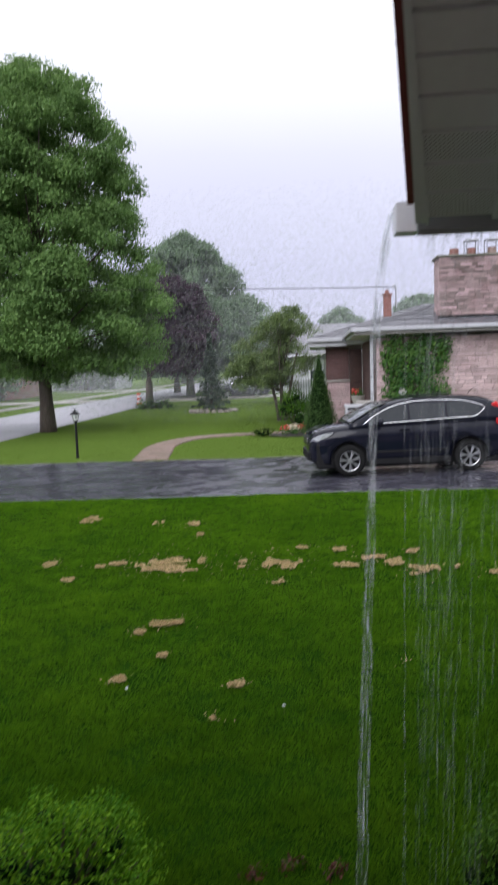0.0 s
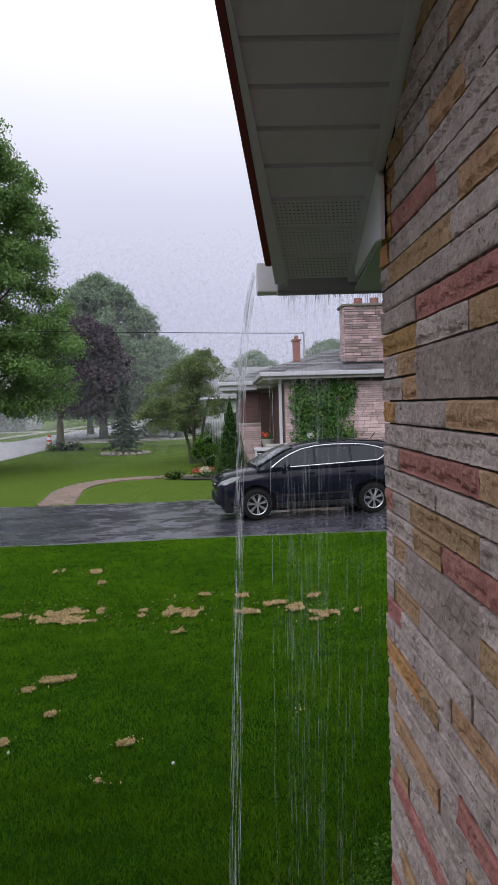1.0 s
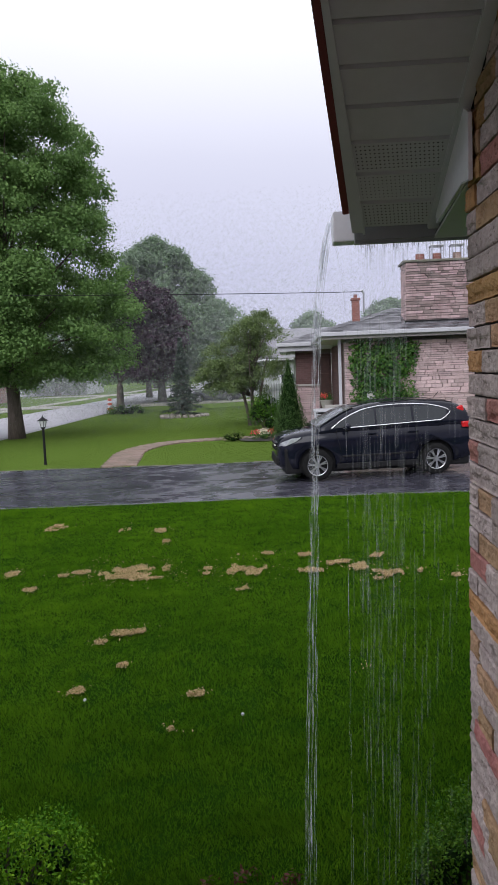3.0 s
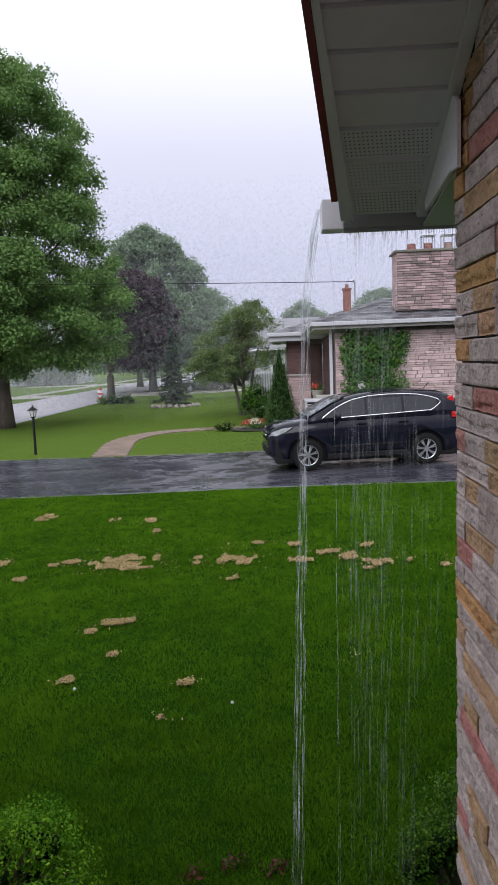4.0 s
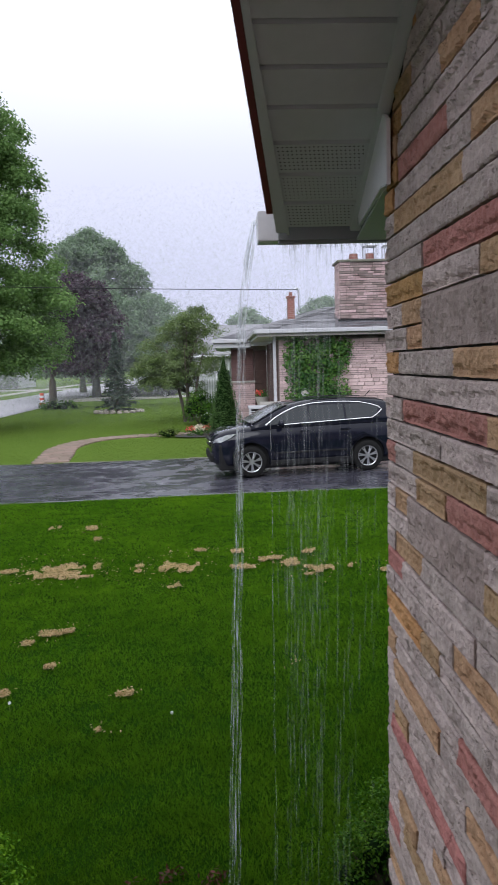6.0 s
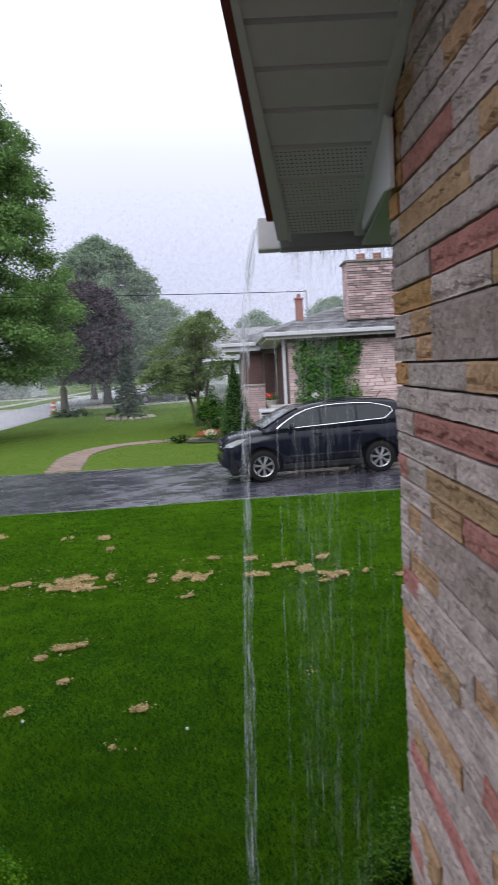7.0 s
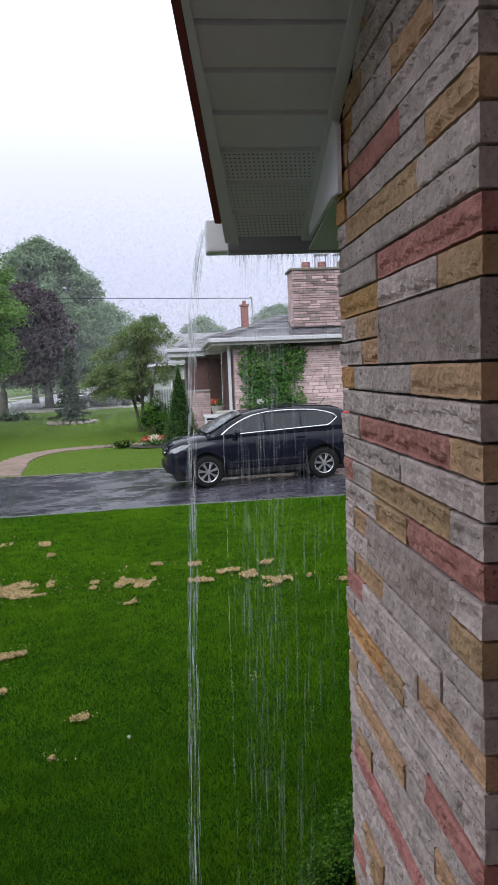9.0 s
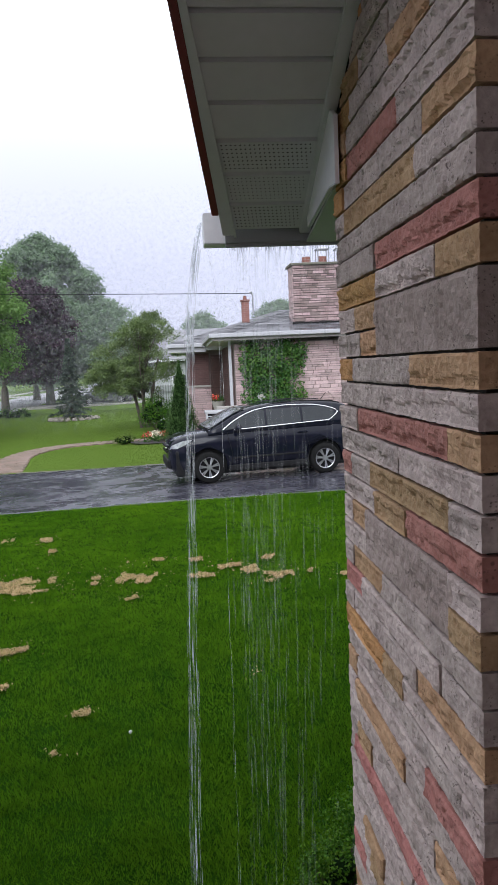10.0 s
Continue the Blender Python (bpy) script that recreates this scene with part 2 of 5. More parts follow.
M_DARKWOOD = mat("dark_wood", (0.035, 0.016, 0.012), (0.07, 0.03, 0.022), 6, 0.5, 0.2, 40)
M_BARK = mat("bark", (0.05, 0.038, 0.03), (0.12, 0.095, 0.075), 6, 0.9, 1.0, 25, dist=0.03, stretch=(1, 1, 0.25))
M_LEAF = mat("maple_leaf", (0.1030, 0.1890, 0.0552), (0.1848, 0.3078, 0.0897), 0.35, 0.5, 0, 3, vary=0.15, piece="is", trans=0.4, spec=0.18)
# Leaf colour paled and greyed to carry the distance haze.
M_LEAF_HAZED = mat("hazed_far_leaf", (0.140, 0.210, 0.125), (0.210, 0.295, 0.175), 0.3, 0.6, 0, 2, vary=0.12, piece="is", trans=0.45, spec=0.18)
M_LEAF_RED = mat("purple_leaf", (0.046, 0.027, 0.042), (0.080, 0.048, 0.068), 0.4, 0.5, 0, 3, vary=0.2, piece="is", trans=0.25, spec=0.18)
M_LEAF_OLIVE = mat("olive_leaf", (0.075, 0.125, 0.022), (0.150, 0.205, 0.045), 0.8, 0.5, 0, 4, vary=0.35, piece="is", trans=0.3, spec=0.18)
M_LEAF_IVY = mat("ivy_leaf", (0.020, 0.070, 0.014), (0.085, 0.180, 0.03), 1.6, 0.45, 0, 5, vary=0.4, piece="is", trans=0.2, spec=0.18)
M_LEAF_BOX = mat("boxwood_leaf", (0.0560, 0.1680, 0.0062), (0.1480, 0.3180, 0.0166), 5, 0.5, 0, 20, vary=0.4, piece="is", trans=0.25, spec=0.06)
M_LEAF_YEW = mat("dark_shrub_leaf", (0.0240, 0.0800, 0.0064), (0.0800, 0.1800, 0.0154), 5, 0.45, 0, 20, vary=0.4, piece="is", trans=0.2, spec=0.06)
M_SPRUCE = mat("spruce_needle", (0.036, 0.060, 0.042), (0.066, 0.098, 0.068), 1, 0.7, 0, 6, vary=0.3, piece="is", spec=0.18)
M_CEDAR = mat("cedar_scale", (0.040, 0.085, 0.022), (0.070, 0.130, 0.032), 2, 0.6, 0, 8, vary=0.15, piece="is", trans=0.1, spec=0.18)
M_LEAF_GREY = mat("grey_green_leaf", (0.100, 0.150, 0.050), (0.165, 0.225, 0.080), 0.8, 0.5, 0, 4, vary=0.2, piece="is", trans=0.3, spec=0.18)
M_SEED = mat("dry_maple_key", (0.34, 0.235, 0.100), (0.50, 0.370, 0.185), 6, 0.7, 0, 30, vary=0.18, piece="is")
M_PAINT = mat("dark_blue_black_paint", (0.005, 0.006, 0.012), (0.008, 0.009, 0.018), 2, 0.07, 0, 40, metal=0.0, spec=0.28)
M_BLACK = mat("black_plastic", (0.007, 0.007, 0.008), (0.013, 0.013, 0.014), 8, 0.6, 0.1, 90, spec=0.2)
M_TYRE = mat("tyre_rubber", (0.006, 0.006, 0.006), (0.012, 0.012, 0.012), 12, 0.85, 0.3, 90, spec=0.2)
M_ALLOY = mat("alloy", (0.45, 0.45, 0.47), (0.60, 0.60, 0.62), 8, 0.3, 0, 60, metal=0.9)
M_CHROME = mat("chrome", (0.80, 0.80, 0.82), (0.88, 0.88, 0.9), 8, 0.12, 0, 60, metal=1.0)
M_CARGLASS = mat("tinted_glass", (0.016, 0.020, 0.025), (0.024, 0.028, 0.033), 2, 0.03, 0, 20, spec=0.4)
# Pale base colour stands in for sky reflected off the wet windscreen.
M_SCREEN = mat("sky_toned_windscreen", (0.26, 0.28, 0.30), (0.34, 0.36, 0.38), 2, 0.25, 0, 20, metal=0.2, coat=1.0, spec=1.0)
M_LENS = mat("headlamp_lens", (0.42, 0.44, 0.47), (0.80, 0.82, 0.85), 20, 0.1, 0, 60, metal=0.4)
M_REDLENS = mat("red_lens", (0.45, 0.012, 0.015), (0.60, 0.02, 0.025), 20, 0.15, 0, 60)
M_GREYCAR = mat("slate_paint", (0.06, 0.065, 0.08), (0.08, 0.085, 0.1), 2, 0.25, 0, 40, metal=0.3, coat=1.0)
M_WHITECAR = mat("white_paint", (0.70, 0.70, 0.71), (0.78, 0.78, 0.79), 2, 0.25, 0, 40, coat=1.0)
M_IRON = mat("black_iron", (0.006, 0.006, 0.007), (0.012, 0.012, 0.013), 8, 0.5, 0.1, 90, spec=0.2)
M_FROST = mat("frosted_lamp_glass", (0.55, 0.57, 0.56), (0.7, 0.72, 0.7), 8, 0.2, 0, 90)
M_ORANGE = mat("orange_plastic", (0.55, 0.06, 0.03), (0.65, 0.09, 0.04), 5, 0.5, 0.05, 50)
# White metal dimmed in its colour, since the sun lights it too brightly.
M_TRIMW = mat("dimmed_white_metal", (0.3784, 0.3784, 0.4042), (0.4816, 0.4816, 0.5074), 2, 0.5, 0.05, 30)
M_SIDING = mat("pale_siding", (0.40, 0.41, 0.42), (0.52, 0.53, 0.54), 2, 0.6, 0.1, 40)
M_FLOWER = mat("red_petal", (0.55, 0.03, 0.03), (0.75, 0.12, 0.08), 3, 0.5, 0, 20, vary=0.4, piece="is")
M_PALEFLOWER = mat("pale_petal", (0.60, 0.50, 0.36), (0.80, 0.76, 0.62), 3, 0.5, 0, 20, vary=0.3, piece="is")
M_FARMORTAR = mat("pale_mortar", (0.20, 0.16, 0.155), (0.29, 0.245, 0.235), 6, 0.9, 0.3, 60)
M_EDGE = mat("mossy_edging", (0.10, 0.10, 0.075), (0.20, 0.19, 0.15), 3, 0.8, 0.3, 40)
M_REDLEAF = mat("reddish_leaf", (0.055, 0.020, 0.014), (0.12, 0.045, 0.025), 5, 0.5, 0, 20, vary=0.4, piece="is", trans=0.2, spec=0.18)
# Near-black green that paints the shade deep inside the shrubs.
M_CORE = mat("painted_foliage_shade", (0.0048, 0.0132, 0.0036), (0.0096, 0.0240, 0.0060), 8, 0.95, 0.5, 30, spec=0.05)
M_ROCK = mat("field_stone", (0.16, 0.14, 0.12), (0.32, 0.29, 0.25), 5, 0.85, 0.6, 40, vary=0.25, piece="is")


def water_material(least, most):
    """Clear falling water, frothy enough to catch the sky; also serves the haze quads."""
    m = bpy.data.materials.new("water_and_haze")
    m.use_nodes = True
    n, l = m.node_tree.nodes, m.node_tree.links
    b = n["Principled BSDF"]
    b.inputs["Base Color"].default_value = (0.90, 0.93, 0.97, 1)
    b.inputs["Roughness"].default_value, b.inputs["IOR"].default_value = 0.15, 1.33
    b.inputs["Transmission Weight"].default_value = 0.0
    thin, froth = n.new("ShaderNodeBsdfTranslucent"), n.new("ShaderNodeMixShader")
    thin.inputs["Color"].default_value = (0.92, 0.95, 0.98, 1)
    froth.inputs[0].default_value = 0.5
    l.new(b.outputs[0], froth.inputs[1])
    l.new(thin.outputs[0], froth.inputs[2])
    clear, mx, tex, rng = n.new("ShaderNodeBsdfTransparent"), n.new("ShaderNodeMixShader"), n.new("ShaderNodeTexNoise"), n.new("ShaderNodeMapRange")
    co, mp = n.new("ShaderNodeTexCoord"), n.new("ShaderNodeMapping")
    mp.inputs["Scale"].default_value = (60, 60, 7)
    tex.inputs["Scale"].default_value = 1.0
    rng.inputs["From Min"].default_value, rng.inputs["From Max"].default_value = 0.35, 0.65
    rng.inputs["To Min"].default_value, rng.inputs["To Max"].default_value = least, most
    l.new(co.outputs["Object"], mp.inputs["Vector"])
    l.new(mp.outputs[0], tex.inputs["Vector"])
    l.new(tex.outputs["Fac"], rng.inputs["Value"])
    l.new(rng.outputs[0], mx.inputs[0])
    l.new(clear.outputs[0], mx.inputs[1])
    l.new(froth.outputs[0], mx.inputs[2])
    l.new(mx.outputs[0], n["Material Output"].inputs["Surface"])
    return m


M_WATER = water_material(0.02, 0.30)
# Very faint mix for the quads that imitate distance haze.
M_FAR_HAZE = water_material(0.012, 0.016)
M_DRIP = water_material(0.0, 0.055)


bricked(M_BRICK, (0.13, 0.09, 0.085))
bricked(M_REDBRICK, (0.30, 0.24, 0.21))


# ---- mesh helpers ----
def gz(x):
    """Height of the ground, which falls towards the street."""
    return (0.24 if x < 0 else 0.14) * math.tanh(x / 8)


def link(name, bm, material, parent=None, label="", smooth=False):
    me = bpy.data.meshes.new(name)
    if smooth:
        for f in bm.faces:
            f.smooth = True
    bm.to_mesh(me)
    bm.free()
    for m in material if isinstance(material, (list, tuple)) else [material]:
        me.materials.append(m)
    ob = new(name, me)
    ob.parent = parent
    if label:
        ob["label"] = label
    return ob


def part(name, bm, material, parent, label="", smooth=False):
    return link(name, bm, material, parent, label, smooth)


def thing(name, at, label, category, group="", kind="", turn=0.0):
    ob = new(name)
    ob.empty_display_size = 0.1
    ob.matrix_basis = pose(*at, 0, 0, turn)
    return tagged(ob, label, category, group, kind)


def add_box(bm, lo, hi, bevel=0.0, m=None):
    lo, hi = Vector(lo), Vector(hi)
    r = bmesh.ops.create_cube(bm, size=1, matrix=Matrix.LocRotScale((lo + hi) / 2, None, hi - lo))
    if bevel:
        es = list({e for v in r["verts"] for e in v.link_edges})
        r2 = bmesh.ops.bevel(bm, geom=es, offset=bevel, segments=2, affect="EDGES", profile=0.6)
        vs = list({v for f in r2["faces"] for v in f.verts} | {v for v in r["verts"] if v.is_valid})
    else:
        vs = r["verts"]
    if m is not None:
        bmesh.ops.transform(bm, matrix=m, verts=[v for v in vs if v.is_valid])
    return bm


def box(lo, hi, bevel=0.0):
    return add_box(bmesh.new(), lo, hi, bevel)


def add_tube(bm, a, b, r1, r2, seg=8, cap=True):
    a, b = Vector(a), Vector(b)
    d = b - a
    m = Matrix.Translation((a + b) / 2) @ d.to_track_quat("Z", "Y").to_matrix().to_4x4()
    bmesh.ops.create_cone(bm, cap_ends=cap, segments=seg, radius1=r1, radius2=r2, depth=d.length, matrix=m)
    return bm


def add_prism(bm, pts, a, b, axis="y"):
    """A flat outline (two coordinates a corner) carried from a to b along an axis."""
    def at(p, v):
        return {"y": (p[0], v, p[1]), "x": (v, p[0], p[1]), "z": (p[0], p[1], v)}[axis]
    lo, hi = [bm.verts.new(at(p, a)) for p in pts], [bm.verts.new(at(p, b)) for p in pts]
    n = len(pts)
    bm.faces.new(lo)
    bm.faces.new(hi[::-1])
    for i in range(n):
        bm.faces.new((lo[i], hi[i], hi[(i + 1) % n], lo[(i + 1) % n]))
    bmesh.ops.recalc_face_normals(bm, faces=bm.faces)
    return bm


def sweep(bm, pts, radius, seg=6):
    """A round cord along points; radius may be a number or one a point."""
    pts = [Vector(p) for p in pts]
    rings = []
    for i, p in enumerate(pts):
        d = (pts[min(i + 1, len(pts) - 1)] - pts[max(i - 1, 0)]).normalized()
        q = d.to_track_quat("Z", "Y")
        r = radius[i] if isinstance(radius, (list, tuple)) else radius
        rings.append([bm.verts.new(p + q @ Vector((r * math.cos(k * math.tau / seg), r * math.sin(k * math.tau / seg), 0))) for k in range(seg)])
    for a, b in zip(rings, rings[1:]):
        for k in range(seg):
            bm.faces.new((a[k], a[(k + 1) % seg], b[(k + 1) % seg], b[k]))
    bm.faces.new(rings[0][::-1])
    bm.faces.new(rings[-1])
    return bm


def raw_mesh(name, verts, size, material, parent=None, label=""):
    """Many loose faces of the same number of corners from one array of places."""
    n = len(verts) // size
    me = bpy.data.meshes.new(name)
    me.vertices.add(len(verts))
    me.vertices.foreach_set("co", np.asarray(verts, dtype=np.float32).ravel())
    me.loops.add(len(verts))
    me.loops.foreach_set("vertex_index", np.arange(len(verts), dtype=np.int32))
    me.polygons.add(n)
    me.polygons.foreach_set("loop_start", np.arange(0, len(verts), size, dtype=np.int32))
    me.update()
    me.materials.append(material)
    ob = new(name, me)
    ob.parent = parent
    if label:
        ob["label"] = label
    return ob


def leaf_verts(rng, centres, normals, length, width, spread=0.7):
    """Leaf-shaped quads at the centres, facing roughly along the normals."""
    n = len(centres)
    nn = normals + rng.normal(0, spread, (n, 3))
    nn /= np.linalg.norm(nn, axis=1, keepdims=True) + 1e-9
    t = rng.normal(0, 1, (n, 3)) + np.array((0, 0, -0.5))
    t -= nn * (t * nn).sum(1, keepdims=True)
    t /= np.linalg.norm(t, axis=1, keepdims=True) + 1e-9
    b = np.cross(nn, t)
    s = rng.uniform(0.65, 1.3, (n, 1))
    L, W = length * s, width * s
    v = np.stack([centres - t * L / 2, centres + b * W / 2 + nn * W * 0.15, centres + t * L / 2, centres - b * W / 2 + nn * W * 0.15], axis=1)
    return v.reshape(-1, 3)


def clumped(rng, lobes, per, size, flat=0.7):
    """Leaf places and outward normals gathered round lobe centres (x, y, z, r)."""
    cs, ns = [], []
    for x, y, z, r in lobes:
        k = max(4, int(per * r * r))
        d = rng.normal(0, 1, (k, 3))
        d /= np.linalg.norm(d, axis=1, keepdims=True)
        rad = r * rng.uniform(0.5, 1.0, (k, 1)) ** 0.5
        wob = 1 + 0.25 * np.sin(d[:, :1] * 5 + x) * np.cos(d[:, 1:2] * 6 + y)
        p = d * rad * wob * np.array((1, 1, flat)) + np.array((x, y, z)) + rng.normal(0, size, (k, 3))
        cs.append(p)
        ns.append(d + np.array((0, 0, 0.6)))
    return np.concatenate(cs), np.concatenate(ns)


# ---- the ground ----
def ground_grid(name, xs, ys, up, material, kind_label, category):
    bm = bmesh.new()
    vs = [[bm.verts.new((x, y, gz(x) + up)) for x in xs] for y in ys]
    for a, b in zip(vs, vs[1:]):
        for i in range(len(xs) - 1):
            bm.faces.new((a[i], a[i + 1], b[i + 1], b[i]))
    return tagged(link(name, bm, material, smooth=True), kind_label, category, kind="structure")


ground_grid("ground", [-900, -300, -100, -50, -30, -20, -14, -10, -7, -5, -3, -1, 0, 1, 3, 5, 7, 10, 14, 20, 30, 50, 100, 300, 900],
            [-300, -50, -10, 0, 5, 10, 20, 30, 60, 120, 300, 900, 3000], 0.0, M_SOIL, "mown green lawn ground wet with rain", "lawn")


def drive_near(x):
    return 12.82 - 0.073 * x


def drive_far(x):
    return 18.25 - 0.15 * min(0, max(x, -7))


def slab(name, outline, up, thick, material, label, category):
    """A paved sheet that follows the ground between two edges y0(x), y1(x)."""
    bm = bmesh.new()
    top = [[bm.verts.new((x, y, gz(x) + up + dz)) for y, dz in row] for x, row in outline]
    for a, b in zip(top, top[1:]):
        for i in range(len(a) - 1):
            bm.faces.new((a[i], b[i], b[i + 1], a[i + 1]))
    bmesh.ops.recalc_face_normals(bm, faces=bm.faces)
    return tagged(link(name, bm, material, smooth=False), label, category, kind="structure")


rows = []
for x in [-13.2, -11, -9, -7, -6, -5, -4, -3, -2, -1, 0, 1, 2, 3, 4, 5, 6, 7, 9]:
    a, b = drive_near(x), drive_far(x)
    row = [(a, -0.03), (a + 0.02, 0.0)]
    row += [(a + (b - a) * k / 6, 0.012 * math.sin(k * 2.1 + x)) for k in range(1, 6)]
    row += [(b - 0.02, 0.0), (b, -0.03)]
    rows.append((x, row))
slab("driveway", rows, 0.020, 0.05, M_ASPHALT, "wet dark asphalt driveway with puddles and streaks", "driveway")

bm = bmesh.new()
ys = [-60, 0, 20, 40, 60, 80, 100, 130, 170, 220, 300]
sec = [(-19.9, -0.02), (-19.7, 0.04), (-19.5, 0.02), (-16.4, 0.06), (-13.3, 0.02), (-13.15, 0.04), (-13.0, -0.02)]
vs = [[bm.verts.new((x - 0.0006 * max(0, y - 60) ** 1.6, y, gz(x) + 0.03 + dz)) for x, dz in sec] for y in ys]
for a, b in zip(vs, vs[1:]):
    for i in range(len(sec) - 1):
        bm.faces.new((a[i], a[i + 1], b[i + 1], b[i]))
tagged(link("road", bm, M_ROAD), "pale wet residential road with low kerbs", "road", kind="structure")

# the opposite pavement, and drives that open onto the road
tagged(link("pavement", add_box(bmesh.new(), (-24.6, -40, -0.30), (-23.2, 200, gz(-24) + 0.05)), M_CONC), "pale concrete pavement across the road", "pavement", kind="structure")
for x0, x1, y0, y1 in ((-34, -19.9, 60, 65), (-34, -19.9, 92, 97), (-13.0, -3.0, 57.5, 61.5)):
    tagged(link("side_drive", box((x0, y0, -0.30), (x1, y1, gz(x1) + 0.035)), M_CONC), "pale wet concrete side drive beside the road", "driveway", kind="structure")

# edging along the far side of the driveway
edging = thing("drive_edging", (0, 0, 0), "weathered concrete edging along the wet driveway", "edging", kind="structure")
x = -13.0
ed_rng = random.Random(4)
while x < -0.6:
    w = ed_rng.uniform(0.5, 0.75)
    if not -5.75 < x + w / 2 < -4.45:
        y = drive_far(x + w / 2) + 0.07
        b = box((-w / 2 + 0.012, -0.06, -0.10), (w / 2 - 0.012, 0.06, 0.022), 0.012)
        o = part("edging_stone", b, M_EDGE, edging)
        o.matrix_basis = pose(x + w / 2, y, gz(x) + ed_rng.uniform(-0.01, 0.01), 0, 0, -6 + ed_rng.uniform(-2, 2))
    x += w


# ---- the curved garden path, laid in rows of pavers ----
path = thing("garden_path", (0, 0, 0), "curved path of brownish pavers across the lawn", "path", kind="structure")
CENTRE = [Vector(p) for p in ((-5.05, 19.25), (-5.25, 21.0), (-5.45, 22.6), (-5.25, 24.2), (-4.6, 25.35), (-3.4, 25.8), (-1.5, 25.6), (0.4, 25.4))]


def on_path(s):
    """Place and heading at s (0 to 1) along the path's middle line, as a smooth spline."""
    n = len(CENTRE) - 1
    i = min(int(s * n), n - 1)
    t = s * n - i
    p0, p1, p2, p3 = CENTRE[max(i - 1, 0)], CENTRE[i], CENTRE[i + 1], CENTRE[min(i + 2, n)]
    p = 0.5 * (2 * p1 + (p2 - p0) * t + (2 * p0 - 5 * p1 + 4 * p2 - p3) * t * t + (3 * p1 - p0 - 3 * p2 + p3) * t ** 3)
    return p


bed = bmesh.new()
edge = []
for k in range(49):
    s = k / 48
    p, d = on_path(s), (on_path(min(1, s + 0.01)) - on_path(max(0, s - 0.01))).normalized()
    side = Vector((-d.y, d.x))
    w = 0.53 - 0.12 * s
    edge.append([bed.verts.new((*(p + side * w), gz(p.x) + 0.02)), bed.verts.new((*(p - side * w), gz(p.x) + 0.02))])
for a, b in zip(edge, edge[1:]):
    bed.faces.new((a[0], b[0], b[1], a[1]))
part("path_bed", bed, M_MORTAR, path)
pav = box((-0.165, -0.115, -0.04), (0.165, 0.115, 0.028), 0.008)
pav_me = bpy.data.meshes.new("paver")
pav.to_mesh(pav_me)
pav.free()
pav_me.materials.append(M_PAVER)
for k in range(46):
    s = (k + 0.5) / 46
    p, d = on_path(s), (on_path(min(1, s + 0.01)) - on_path(max(0, s - 0.01))).normalized()
    side = Vector((-d.y, d.x))
    for j in (-1, 0, 1):
        o = new("paver", pav_me)
        o.parent = path
        q = p + side * (j * 0.345 * (1 - 0.25 * s) + (0.03 if k % 2 else -0.03))
        o.matrix_basis = pose(q.x, q.y, gz(q.x) + 0.012 + ed_rng.uniform(0, 0.006), 0, 0, math.degrees(math.atan2(-side.y, -side.x)) + ed_rng.uniform(-3, 3))

# ---- the lawn's blades ----
rng = np.random.default_rng(11)


def blades(name, x, y, h, w, label, material=M_BLADE):
    n = len(x)
    a = rng.uniform(0, math.tau, n)
    lean = rng.uniform(0.2, 1.2, n) * h
    z = np.where(x < 0, 0.24, 0.14) * np.tanh(x / 8)
    base = np.stack([x, y, z - 0.005], 1)
    side = np.stack([np.cos(a), np.sin(a), 0 * a], 1) * (w / 2)[:, None]
    la = rng.uniform(0, math.tau, n)
    tip = base + np.stack([np.cos(la) * lean, np.sin(la) * lean, h], 1)
    v = np.stack([base - side, base + side, tip], 1).reshape(-1, 3)
    return tagged(raw_mesh(name, v, 3, material), label, "grass", kind="stuff")


def patches(x, y, size, seed):
    """Smooth random patches of about that size in metres, between 0 and 1."""
    r = np.random.default_rng(seed).uniform(0, 1, (64, 64))
    u, v = x / size + 200, y / size + 200
    i, j = np.floor(u).astype(int), np.floor(v).astype(int)
    fu, fv = u - i, v - j
    fu, fv = fu * fu * (3 - 2 * fu), fv * fv * (3 - 2 * fv)
    def g(a, b):
        return r[(i + a) % 64, (j + b) % 64]
    return (g(0, 0) * (1 - fu) + g(1, 0) * fu) * (1 - fv) + (g(0, 1) * (1 - fu) + g(1, 1) * fu) * fv


def mow(x, y):
    return 0.45 + 0.55 * patches(x, y, 0.9, 1) + 0.5 * patches(x, y, 0.22, 2)


n = 760000
d = 2.2 + 11.5 * rng.uniform(0, 1, n) ** 1.35
x = rng.uniform(-1, 1, n) * (0.55 * d + 1.3) - 0.1 * d
y = d
# Blades thin out near the camera, so dark ground mimics shade there.
ok = (y < drive_near(x) + 0.06 + rng.normal(0, 0.03, n)) & (y > 1.7) & (rng.uniform(0, 1, n) < (0.45 + patches(x, y, 0.16, 3)) * np.clip((y - 0.5) / 6, 0.75, 1))
x, y, d = x[ok], y[ok], d[ok]
blades("lawn_grass", x, y, (0.022 + 0.022 * rng.uniform(0, 1, len(x))) * mow(x, y), 0.0040 + 0.0008 * d, "short dense wet green lawn grass")
n = 150000
x, y = rng.uniform(-13.0, 2, n), 18.2 + 32 * rng.uniform(0, 1, n) ** 1.6
fy = 18.25 - 0.15 * np.clip(x, -7, 0)
cx = np.interp(y, [19.2, 21, 22.6, 24.2, 25.3], [-5.05, -5.25, -5.45, -5.25, -4.6])
ok = (y > fy + 0.12) & ~((np.abs(x - cx) < 0.6) & (y < 25.3)) & ~((y > 24.9) & (y < 26.2) & (x > -4.9))
x, y = x[ok], y[ok]
